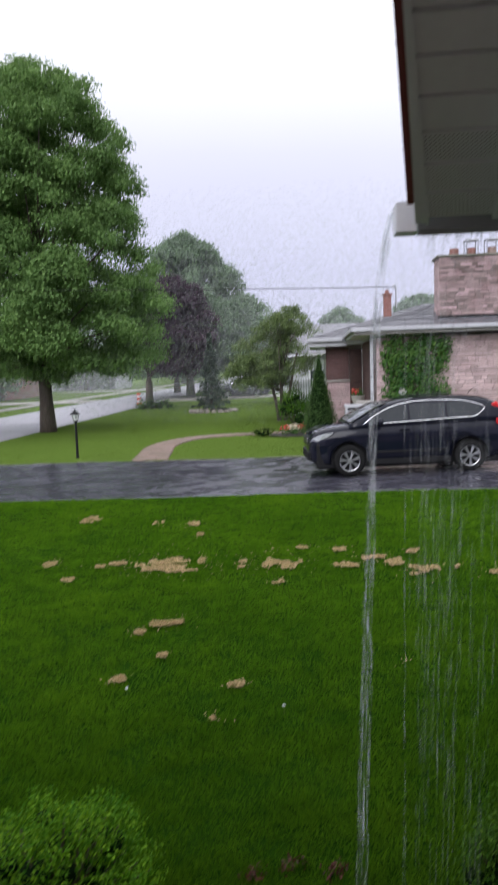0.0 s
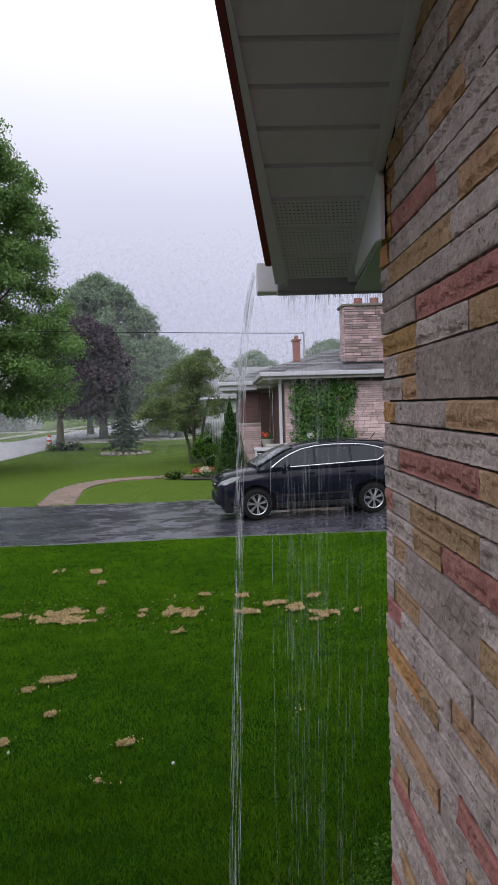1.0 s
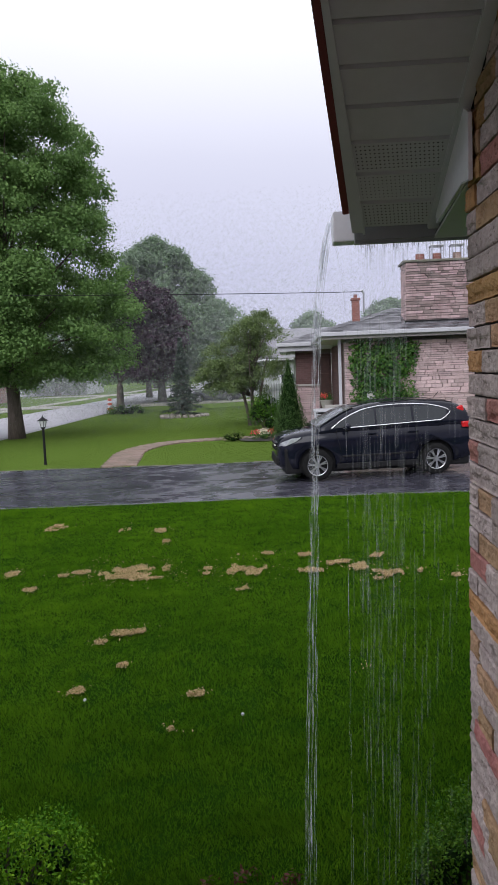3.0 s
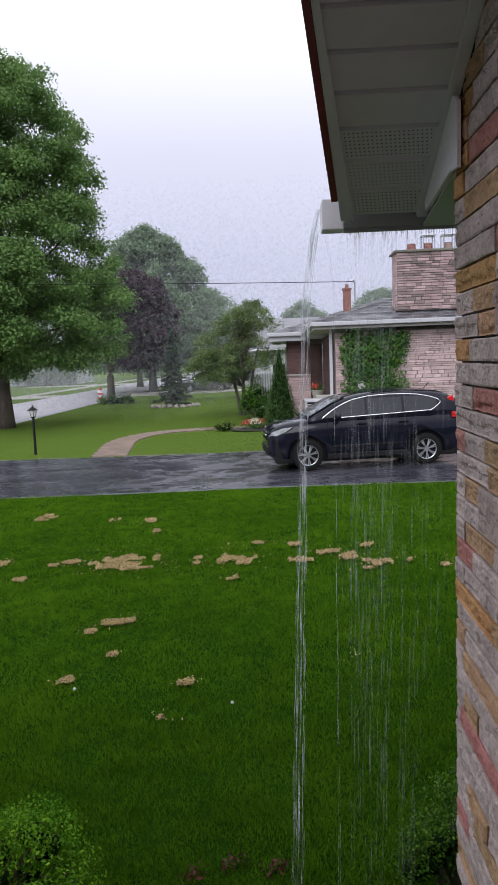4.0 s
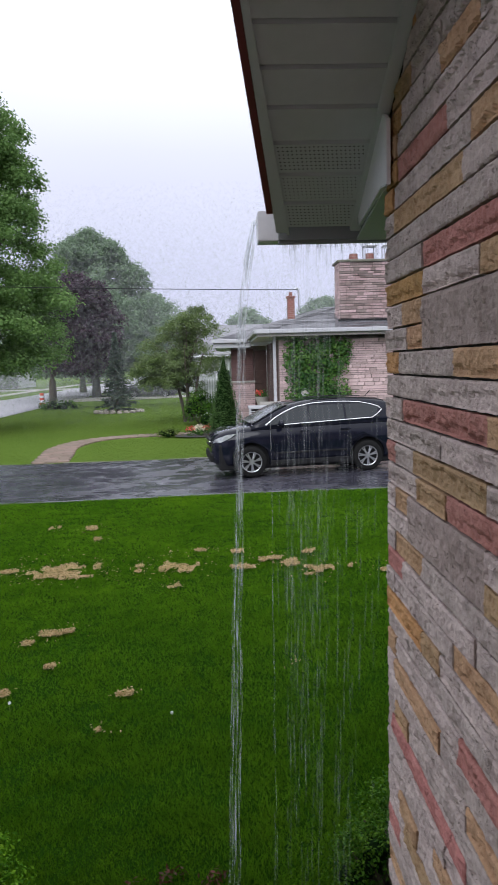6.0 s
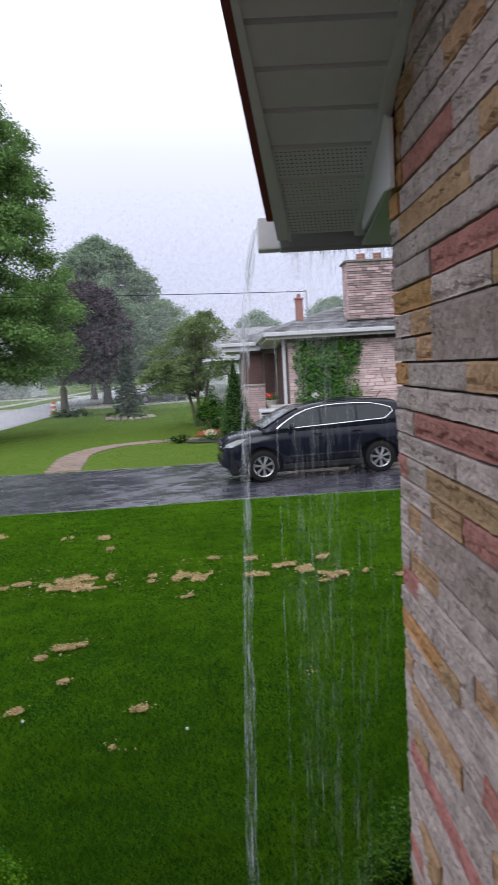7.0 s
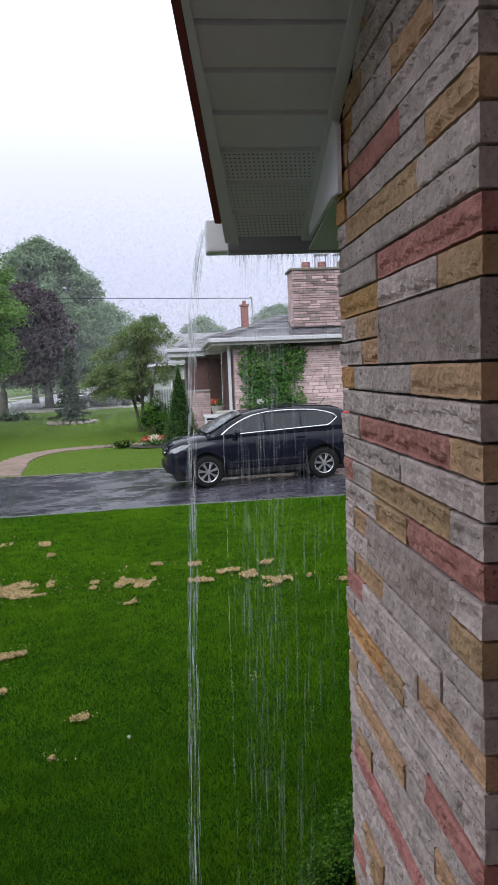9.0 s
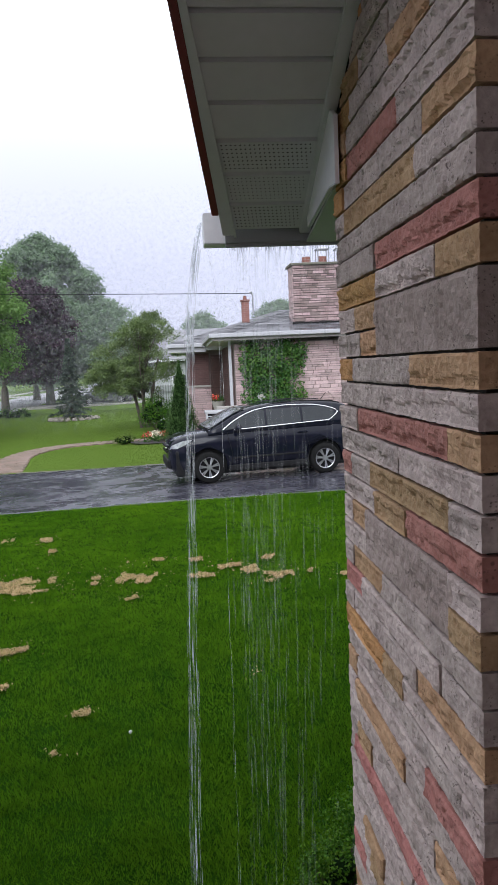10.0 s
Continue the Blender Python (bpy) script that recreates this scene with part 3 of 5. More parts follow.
blades("far_lawn_grass", x, y, 0.014 + 0.010 * rng.uniform(0, 1, len(x)), 0.024 + 0.0008 * y, "short wet green lawn grass beyond the driveway", M_BLADE_FAR_LIT)
tx, ty = [], []
for cx, cy, k in ((-2.0, 4.05, 34), (-1.75, 3.95, 28), (-1.5, 4.0, 24), (-0.9, 3.9, 40), (-0.3, 3.6, 30), (0.3, 3.7, 35), (-0.75, 4.75, 30), (-2.3, 4.3, 50), (-0.1, 4.2, 30), (0.7, 4.4, 30), (-1.2, 3.4, 40), (0.1, 2.9, 40), (-2.6, 5.0, 40)):
    tx.append(rng.normal(cx, 0.09, k * 2))
    ty.append(rng.normal(cy, 0.06, k * 2))
tx, ty = np.concatenate(tx), np.concatenate(ty)
blades("coarse_grass_tufts", tx, ty, 0.045 + 0.045 * rng.uniform(0, 1, len(tx)), 0.007 + 0.004 * rng.uniform(0, 1, len(tx)), "coarser tufts of longer grass in the lawn", M_BLADE)


# ---- the house wall of coursed stone beside the camera ----
WX, Y0, Y1, COURSE = 0.45, 0.40, 1.41, 0.0685
RAKE = 0.541


def rake_z(y):
    """Height of the sloping soffit at the wall."""
    return 3.252 - RAKE * (y - 1.326)


# each letter is a twentieth of a course, from the near corner to the far one; a capital begins a new stone of the same kind
COURSES = {
    -6: "wwwwwwwyyyyyWwwwwwww", -5: "wwwwwWwwwwwwwoooowww", -4: "yyyyyywwwwwwwwWwwwww", -3: "wwwwwwwwwWwwwwyyyyww",
    -2: "wwwwyyyyyWwwwwwwoooo", -1: "wwwwwwwwwwWwwwwwwyyy", 0: "wwwwwwwwrrrrrrrrrooo", 1: "yyyyywwwwwwWwwwwwwoo",
    2: "wwwwwwyyyyyyyyyyyyww", 3: "wwwWwwwwwwwwwwWwwwww", 4: "rrrrrrrrrrrrwwwwwwww", 5: "yyyywwwwwwwwoooooooo",
    6: "ggggggggggggyyyywwWw", 7: "ggggggggggggyyywwwww", 8: "yyyyyyywwwwwwwwwwooo", 9: "wwwwwWwwwwwWwwwwwwww",
    10: "yyyrrrrrrrrrrrrrwwWw", 11: "wwwwwwwwwWwwwwwwwwww", 12: "wwwyyyyyyyyyyywwwwrr", 13: "rrrrrrrryyyyywwwwwww",
    14: "wwwggggggggggggyyyww", 15: "yyyggggggggggggwwwww", 16: "wwwwwwwwwwwwyyyyyyww", 17: "wwwwWwwwwwwwwwwwrrrr",
    18: "yyyyyyywwwwwwwwwwwWw", 19: "wwwwwwwwwyyyoooooooo", 20: "wwWwwwwwwwwwWwwwwwww", 21: "rrrrrrwwwwwwwwwwwwyy",
    22: "wwwwwwwwwyyyyyyyyyww", 23: "yyyyywwwwwwwwWwwwwww", 24: "wwwwwwwwwwwWwwwyyyww", 25: "wwwwwrrrrrrrrrrrrrrw",
    26: "wwwwwwwwWwwwwwwwWwww", 27: "wwwwyyyyyywwwWwwwwww", 28: "wwwwwwwwwwwwwyyyywww", 29: "wwwwwwwwwwyyyyyywwww",
    30: "wwwWwwwwwwwwwwwwwrrr", 31: "yyyyyywwwwwwWwwwwwww", 32: "wwwwwwwwwwwwwyyyyyyy", 33: "wwwwwrrrrrwwwwwwwwww",
}
house_wall = tagged(link("wall_house", add_prism(bmesh.new(), [(Y0 + 0.02, -0.2), (Y1 - 0.008, -0.2), (Y1 - 0.008, 3.16), (Y0 + 0.02, rake_z(Y0) - 0.01)], WX + 0.018, WX + 0.30, "x"), M_MORTAR),
                    "house wall of split coursed stone in grey, ochre and red", "wall", kind="structure")
st_rng = random.Random(21)


def stone(y0, y1, z0, z1, kind, face_x=True, x1=None, corner=""):
    """One split stone: a bevelled block whose outer face is knocked uneven."""
    g, gv = 0.0022, 0.0033
    bm = bmesh.new()
    lo, hi = (WX, y0 + g, z0 + gv), (WX + 0.09, y1 - g, z1 - gv)
    if not face_x:
        lo, hi = (y0 + g, Y0, z0 + gv), (y1 - g, Y0 + 0.08, z1 - gv)
    add_box(bm, lo, hi)
    long_axis = 1 if face_x else 0
    cuts = max(1, int((hi[long_axis] - lo[long_axis]) / (0.009 if face_x else 0.03)))
    es = [e for e in bm.edges if abs((e.verts[0].co - e.verts[1].co)[long_axis]) > 1e-4]
    bmesh.ops.subdivide_edges(bm, edges=es, cuts=cuts, use_grid_fill=True)
    es = [e for e in bm.edges if abs((e.verts[0].co - e.verts[1].co).z) > 0.02]
    bmesh.ops.subdivide_edges(bm, edges=es, cuts=11 if face_x else 4, use_grid_fill=True)
    out = 0 if face_x else 1
    seed = Vector((st_rng.uniform(0, 99), st_rng.uniform(0, 99), 0))
    push = st_rng.uniform(-0.002, 0.005) if face_x else st_rng.uniform(-0.001, 0.001)
    shelf, depth = st_rng.uniform(0.15, 0.70), st_rng.choice((0.0, 0.004, 0.007, 0.010)) if face_x else 0.0
    rough = 1.0 if face_x else 0.15
    for v in bm.verts:
        if abs(v.co[out] - lo[out]) < 1e-4:
            rim = v.co.z < lo[2] + 0.002 or v.co.z > hi[2] - 0.002 or v.co[long_axis] < lo[long_axis] + 0.002 or v.co[long_axis] > hi[long_axis] - 0.002
            bulge = 0.0045 * noise.noise(v.co * 22 + seed) + 0.0045 * noise.noise(v.co * 60 + seed) + 0.0025 * noise.noise(v.co * 130 + seed)
            v.co[out] -= push + rough * ((-0.0015 + 0.25 * bulge) if rim else (0.002 + bulge))
            if not rim:
                drop = (shelf + 0.22 * noise.noise(v.co * 14 + seed) + 0.16 * noise.noise(v.co * 55 + seed) - (v.co.z - z0) / (z1 - z0)) / 0.10
                v.co[out] += depth * min(1, max(0, drop + 0.5))
            else:
                v.co.z += 0.0022 * noise.noise(v.co * 40 + seed)
    o = part("stone", bm, STONE[kind], house_wall)
    return o


for k, text in COURSES.items():
    zt = 2.751 + (5 - k) * COURSE
    i = 0
    while i < 20:
        j = i + 1
        while j < 20 and text[j] == text[i].lower():
            j += 1
        kind = text[i].lower()
        ya, yb = Y0 + (Y1 - Y0) * i / 20, Y0 + (Y1 - Y0) * j / 20
        z0, z1 = zt - COURSE, zt
        skip = kind == "g" and k in (7, 15)
        if kind == "g" and k in (6, 14):
            z0 -= COURSE
        if rake_z(yb) < z1:
            yb = min(yb, 1.326 + (3.252 - z0 - 0.004) / RAKE)
        if not skip and yb - ya > 0.03:
            stone(ya, yb, z0, z1, kind)
        i = j
    # the return of the near corner
    if rake_z(Y0) > zt and k not in (7, 15):
        a = WX + 0.092
        while a < 1.6:
            b = min(1.6, a + st_rng.uniform(0.2, 0.45)) if a > WX + 0.1 else a + 0.2
            stone(a, b, zt - COURSE, zt, text[0].lower() if a < WX + 0.1 else st_rng.choice("wwwgyor"), False)
            a = b

# the white door frame set against the end of the wall
frame_thing = tagged(new("door_frame"), "white painted door frame at the end of the stone wall", "door frame", kind="structure")
part("jamb", box((0.511, 0.372, 0.95), (0.60, 0.399, 3.075), 0.004), M_WHITE, frame_thing)
part("jamb_stop", box((0.602, 0.384, 0.95), (0.70, 0.399, 3.075), 0.003), M_WHITE, frame_thing)
part("head_moulding", add_prism(bmesh.new(), [(0.512, 3.060), (0.497, 3.098), (0.540, 3.150), (0.80, 3.150), (0.80, 3.060)], 0.345, 0.3995, "y"), M_TRIMG, frame_thing)

# the rest of the house, out of sight: the recessed wall, the porch floor and the front wall round the far corner
tagged(link("wall_porch", box((1.62, -6, -0.2), (1.85, Y0 + 0.3, 4.4)), STONE["g"]), "stone wall at the back of the porch", "wall", kind="structure")
tagged(link("wall_front", box((WX + 0.30, Y1 - 0.26, -0.2), (9, Y1 - 0.02, 2.98)), STONE["w"]), "pale stone front wall of the house", "wall", kind="structure")
tagged(link("porch_floor", box((-0.7, -1.29, -0.2), (1.62, Y0 - 0.02, 0.95), 0.01), M_CONC), "grey concrete porch floor", "porch", kind="structure")
# Unseen wall behind the camera, added and widened to darken the near lawn.
tagged(link("wall_behind", box((-7.5, -9, -0.2), (1.62, -1.30, 5.2)), STONE["g"]), "unseen stone wall added to shade the near lawn", "wall", kind="structure")


# ---- the sloping soffit, rake edge, gutter and boxed return ----
def rake_pt(x, y, off=0.0):
    return Vector((x, y, rake_z(y) + off))


def left_x(y):
    """The outer edge of the soffit boards, set askew to the wall to fit the camera's view."""
    return 0.052 + 0.177 * (y - 1.076)


eaves = thing("roof_overhang", (0, 0, 0), "sloping roof overhang with ribbed sage metal soffit and maroon edge", "roof overhang", kind="structure")
PITCH = 0.1185
ylist = [1.076 + PITCH * i for i in range(-22, 6)]


def soffit_panel(y0, y1, vented):
    bm = bmesh.new()
    n = 11 if vented else 3
    prof = [(0.0, 0.030), (0.0085, 0.030), (0.0095, -0.0015), (0.014, 0.0)]
    for i in range(1, n):
        t = 0.004 + (0.1185 - 0.008) * i / n
        if vented:
            prof += [(t - 0.0026, 0.0), (t - 0.0018, 0.012), (t + 0.0018, 0.012), (t + 0.0026, 0.0)]
        else:
            prof += [(t, 0.0)]
    prof += [(0.1185 - 0.003, 0.0), (0.1185, 0.016)]
    rows = [[bm.verts.new(rake_pt(x(y0 + dy), y0 + dy, dz)) for x in (lambda y: left_x(y) - 0.036, lambda y: 0.41)] for dy, dz in prof]
    for a, b in zip(rows, rows[1:]):
        bm.faces.new((a[0], b[0], b[1], a[1]))
    back = [[bm.verts.new(v.co + Vector((0, 0, 0.03))) for v in r] for r in (rows[0], rows[-1])]
    bm.faces.new((back[0][0], back[0][1], back[1][1], back[1][0]))
    bmesh.ops.recalc_face_normals(bm, faces=bm.faces)
    return part("soffit_panel", bm, M_SOFFIT, eaves)


for i, y in enumerate(ylist):
    last = i >= len(ylist) - 1
    soffit_panel(y, y + PITCH if not last else y + PITCH * 0.98, False)

def channel_x(y):
    """Inner edge of the channel that holds the soffit boards, narrowed up the slope to fit the camera's view."""
    return left_x(y) + 0.004 - 0.035 * (1.76 - y)


# Flat black dots imitate the shade inside the soffit's vent holes.
holes = []
for i in (25, 26, 27):
    for r in range(7):
        y, hole = ylist[i] + 0.020 + r * 0.0136, 0.0027 if i != 26 else 0.0021
        for k in range(30):
            x = channel_x(y) + 0.012 + k * 0.0140
            if x > 0.398:
                continue
            holes += [rake_pt(x + dx * hole, y + dy * hole, -0.0006) for dx, dy in ((-1.2, 0), (0, -1.0), (1.2, 0), (0, 1.0))]
tagged(raw_mesh("vent_shade_dot", np.array(holes), 4, M_BLACK, eaves), kind="stuff")
ya, yb = ylist[0], 1.80


def strip(name, x0, x1, z0, z1, material, parent, bevel=0.0, yy=(ya, yb), label=""):
    """A board that follows the rake; x0 and x1 are functions of y."""
    bm = bmesh.new()
    ends = []
    for y in yy:
        ends.append([bm.verts.new(rake_pt(x0(y), y, z0)), bm.verts.new(rake_pt(x1(y), y, z0)), bm.verts.new(rake_pt(x1(y), y, z1)), bm.verts.new(rake_pt(x0(y), y, z1))])
    a, b = ends
    bm.faces.new(a)
    bm.faces.new(b[::-1])
    for i in range(4):
        bm.faces.new((a[i], b[i], b[(i + 1) % 4], a[(i + 1) % 4]))
    bmesh.ops.recalc_face_normals(bm, faces=bm.faces)
    if bevel:
        bmesh.ops.bevel(bm, geom=list(bm.edges), offset=bevel, segments=2, affect="EDGES")
    return part(name, bm, material, parent, label)
strip("edge_channel", lambda y: left_x(y) - 0.040, channel_x, -0.010, 0.012, M_TRIMG, eaves, 0.002, yy=(0.78, yb))
strip("edge_channel", lambda y: left_x(y) - 0.040, lambda y: left_x(y) - 0.030, -0.010, 0.012, M_TRIMG, eaves, 0.002, yy=(ya, 0.778))
strip("channel_lip", lambda y: channel_x(y) - 0.007, lambda y: channel_x(y) + 0.002, -0.016, -0.008, M_TRIMG, eaves, yy=(0.78, yb))
strip("rake_fascia", lambda y: left_x(y) - 0.064, lambda y: left_x(y) - 0.041, -0.008, 0.158, M_MAROON, eaves, 0.002, yy=(ya, 1.712), label="maroon metal rake fascia")
strip("wall_channel", lambda y: 0.408, lambda y: 0.447, -0.008, 0.012, M_TRIMG, eaves, 0.003)
# Black strip standing in for the shadow in the gap beside the wall.
strip("gap_shadow_strip", lambda y: 0.4475, lambda y: 0.470, -0.006, 0.05, M_BLACK, eaves, yy=(ya, 1.34))
# Roof carried on unseen behind the camera, added to block sky light.
strip("roof_deck", lambda y: left_x(y) - 0.07, lambda y: 9.0, 0.16, 0.24, M_SHINGLE, eaves, yy=(-4.2, 1.92), label="grey shingled roof slope")
part("rear_roof_slope", add_prism(bmesh.new(), [(-4.2, rake_z(-4.2) + 0.16), (-9.5, 3.3), (-9.5, 3.4), (-4.2, rake_z(-4.2) + 0.24)], -1.0, 9.0, "x"), M_SHINGLE, eaves)
# shingle tips that show past the fascia
bm = bmesh.new()
for i in range(9):
    y = 1.66 - i * 0.31 + 0.05 * math.sin(i * 5)
    p = rake_pt(left_x(y) - 0.064, y, 0.14)
    add_box(bm, p - Vector((0.009, 0.008, 0.008)), p + Vector((0.006, 0.010, 0.008)), 0.003)
part("shingle_tips", bm, M_MAROON, eaves)

# the white boxed return beside the wall, and the flat soffit behind the gutter
bm = add_prism(bmesh.new(), [(1.345, 3.246), (1.285, 3.212), (1.285, 3.028), (1.365, 3.038), (1.71, 2.994), (1.735, 3.035)], 0.424, 0.436, "x")
part("return_board", bm, M_WHITE, eaves, "white painted return board")
part("return_edge", sweep(bmesh.new(), [(0.425, 1.288, 3.027), (0.425, 1.365, 3.037), (0.425, 1.71, 2.993), (0.425, 1.735, 3.03)], 0.0035), M_TRIMG, eaves)
part("eave_soffit", add_prism(bmesh.new(), [(1.36, 3.034), (1.82, 2.960), (1.82, 2.970), (1.36, 3.044)], 0.437, 9.0, "x"), M_SOFFIT, eaves)
gutter = thing("gutter", (0, 0, 0), "sage metal gutter with a white end, overflowing with rain", "gutter")
gb = [(1.845, 2.968), (1.925, 2.968), (1.95, 3.01), (1.963, 3.055), (1.970, 3.065), (1.964, 3.068), (1.955, 3.058), (1.943, 3.012), (1.921, 2.974), (1.851, 2.974), (1.851, 3.09), (1.845, 3.09)]
part("trough", add_prism(bmesh.new(), gb, 0.160, 9.0, "x"), M_GUTTER, gutter)
cap = bmesh.new()
add_prism(cap, [(1.835, 2.966), (1.927, 2.966), (1.953, 3.01), (1.970, 3.066), (1.968, 3.074), (1.835, 3.074)], 0.076, 0.158, "x")
bmesh.ops.bevel(cap, geom=list(cap.edges), offset=0.003, segments=2, affect="EDGES")
part("end_cap", cap, M_WHITE, gutter, "white gutter end piece")
part("fascia_board", box((0.15, 1.815, 2.964), (9, 1.843, 3.09), 0.003), M_GUTTER, gutter)
part("drip_lip", box((0.150, 1.826, 2.952), (9, 1.846, 2.968), 0.003), M_GUTTER, gutter)


# ---- the neighbouring house ----
nb = thing("bungalow", (0, 0, 0), "stone and brick bungalow with grey shingled hip roofs", "house")


def course_wall(x0, x1, y, z0, z1, material, parent, h=0.13, seed=1):
    """A facing of long thin stones with recessed joints, each stone a piece of its own."""
    r = random.Random(seed)
    z = z0
    while z < z1 - 0.02:
        hh = min(h * r.choice((0.75, 0.75, 1, 1.4)), z1 - z)
        x = x0
        while x < x1 - 0.01:
            w = min(r.choice((0.18, 0.28, 0.4, 0.55, 0.8)) * r.uniform(0.85, 1.15), x1 - x)
            if x1 - x - w < 0.15:
                w = x1 - x
            part("stone", box((x + 0.010, y - r.uniform(0.03, 0.06), z + 0.007), (x + w - 0.008, y + 0.02, z + hh - 0.007)), material, parent)
            x += w
        z += hh


bay = part("bay_wall", box((1.62, 20.6, -0.2), (10.5, 20.9, 3.2)), M_FARMORTAR, nb)
course_wall(1.62, 6.6, 20.6, 0.9, 3.2, M_HSTONE, bay, 0.080, seed=3)
part("bay_side_wall", box((1.62, 20.91, -0.2), (1.9, 26.6, 3.2)), M_BRICK, nb)
rear = part("rear_wall", box((0.25, 26.65, -0.2), (1.61, 26.9, 3.2)), M_FARMORTAR, nb)
course_wall(0.25, 1.61, 26.65, 0.0, 1.80, M_HSTONE, rear, 0.11, seed=8)
part("upper_brick", box((0.25, 26.58, 1.86), (1.1, 26.66, 3.06)), M_BRICK, nb, "brown brick upper wall")
part("stone_band", box((0.22, 26.53, 1.79), (1.15, 26.66, 1.86), 0.008), M_CONC, nb)
part("side_return", box((0.25, 26.91, -0.2), (0.5, 34, 3.06)), M_SIDING, nb)
# entrance
entry = part("front_door", box((1.14, 26.55, 0.75), (1.60, 26.63, 3.0), 0.01), M_DARKWOOD, nb, "dark brown wooden front door")
for z0 in (0.95, 1.75, 2.4):
    part("door_panel", box((1.2, 26.53, z0), (1.54, 26.555, z0 + 0.5), 0.01), M_DARKWOOD, entry)
part("entry_step", box((0.9, 25.0, -0.1), (1.61, 26.5, 0.72), 0.015), M_CONC, nb)
post = part("porch_post", box((1.44, 20.50, 0.5), (1.53, 20.59, 3.32), 0.01), M_TRIMW, nb, "white downspout and corner post")
part("stone_sill", box((1.0, 20.35, 1.22), (3.0, 20.55, 1.36), 0.015), M_CONC, nb)
part("porch_stone", box((1.05, 20.4, -0.1), (1.61, 20.9, 1.22), 0.02), M_HSTONE, nb)


def hip_roof(name, x0, x1, y0, y1, z, slope, left_hip=True):
    """A shingled hip roof in courses, as one part with its fascia and gutter beside it."""
    d = (y1 - y0) / 2
    bm = bmesh.new()
    steps = 34
    for k in range(steps):
        a, b = k / steps * d, (k + 1) / steps * d
        za, zb = z + a * slope + 0.010, z + b * slope
        xa, xb = x0 + a, x0 + b
        quads = [((xa, y0 + a), (x1, y0 + a), (x1, y0 + b), (xb, y0 + b)), ((xa, y1 - a), (xa, y0 + a), (xb, y0 + b), (xb, y1 - b)), ((x1, y1 - a), (xa, y1 - a), (xb, y1 - b), (x1, y1 - b))]
        for q in quads:
            p, o = Vector(q[0]), Vector(q[1])
            r, s = Vector(q[3]), Vector(q[2])
            n = max(1, int((o - p).length / 0.26))
            sh = 0.5 * (k % 2)
            cuts = sorted({0.0, 1.0} | {min(1, max(0, (i + sh) / n)) for i in range(n + 1)})
            for u, v in zip(cuts, cuts[1:]):
                dz = 0.003 * ((k * 7 + int(u * n) * 3) % 3)
                e = [p.lerp(o, u), p.lerp(o, v), r.lerp(s, v), r.lerp(s, u)]
                bm.faces.new([bm.verts.new((*e[0], za + dz)), bm.verts.new((*e[1], za + dz)), bm.verts.new((*e[2], zb)), bm.verts.new((*e[3], zb))])
    return part(name, bm, M_SHINGLE, nb)


hip_roof("bay_roof", 0.93, 10.6, 20.0, 27.6, 3.47, 0.29)
hip_roof("main_roof", -0.45, 10.6, 26.0, 36.0, 3.42, 0.30)
part("bay_roof_deck", box((1.0, 20.08, 3.30), (10.5, 27.0, 3.40)), M_WHITE, nb, "white boxed soffit")
part("main_roof_deck", box((-0.38, 26.08, 3.18), (10.5, 35.5, 3.30)), M_WHITE, nb, "white boxed soffit")
part("bay_gutter", box((0.90, 19.90, 3.37), (10.6, 20.03, 3.49), 0.02), M_TRIMW, nb, "white eaves gutter")
part("bay_fascia", box((0.95, 20.035, 3.28), (10.6, 20.075, 3.38), 0.01), M_CONC, nb)
part("bay_side_gutter", box((0.86, 20.04, 3.37), (0.99, 26.0, 3.49), 0.02), M_TRIMW, nb, "white eaves gutter")
part("main_gutter", box((-0.47, 25.90, 3.30), (0.85, 26.03, 3.43), 0.02), M_TRIMW, nb, "white eaves gutter")
part("main_fascia", box((-0.42, 26.035, 3.12), (1.0, 26.075, 3.30), 0.01), M_TRIMW, nb)
part("side_awning", box((-0.40, 26.2, 2.88), (0.24, 27.4, 2.98), 0.02), M_TRIMW, nb, "white metal awning")
# chimneys
big = part("stone_chimney", box((3.55, 20.95, 3.2), (5.9, 21.8, 5.48)), M_FARMORTAR, nb, "wide pinkish stone chimney")
r = random.Random(6)
z = 3.4
while z < 5.42:
    x, h = 3.53, r.choice((0.07, 0.07, 0.10))
    while x < 5.88:
        w = min(r.uniform(0.15, 0.45), 5.92 - x)
        part("stone", box((x + 0.008, 20.95 - r.uniform(0.02, 0.05), z + 0.010), (x + w - 0.008, 21.0, z + h - 0.010)), M_HSTONE_DARK, big)
        x += w
    yy = 20.96
    while yy < 21.79:
        part("stone", box((3.55 - r.uniform(0.02, 0.04), yy + 0.006, z + 0.007), (3.59, min(21.8, yy + 0.34) - 0.006, z + h - 0.007)), M_HSTONE, big)
        yy += 0.34
    z += h
part("chimney_cap", box((3.46, 20.86, 5.48), (6.0, 21.9, 5.55), 0.02), M_EDGE, big)
for x in (4.05, 4.55, 5.15):
    part("chimney_pot", add_tube(bmesh.new(), (x, 21.4, 5.55), (x, 21.4, 5.78), 0.15, 0.13, 12), M_REDBRICK if x < 5 else M_PAVER, big)
for x in (4.55, 5.15):
    hood = part("pot_hood", box((x - 0.2, 21.2, 5.98), (x + 0.2, 21.6, 6.02), 0.01), M_ALLOY, big, "thin grey metal rain hood")
    for sx in (-0.17, 0.17):
        for sy in (21.23, 21.57):
            part("hood_post", add_tube(bmesh.new(), (x + sx, sy, 5.55), (x + sx, sy, 5.98), 0.018, 0.018, 6), M_ALLOY, hood)
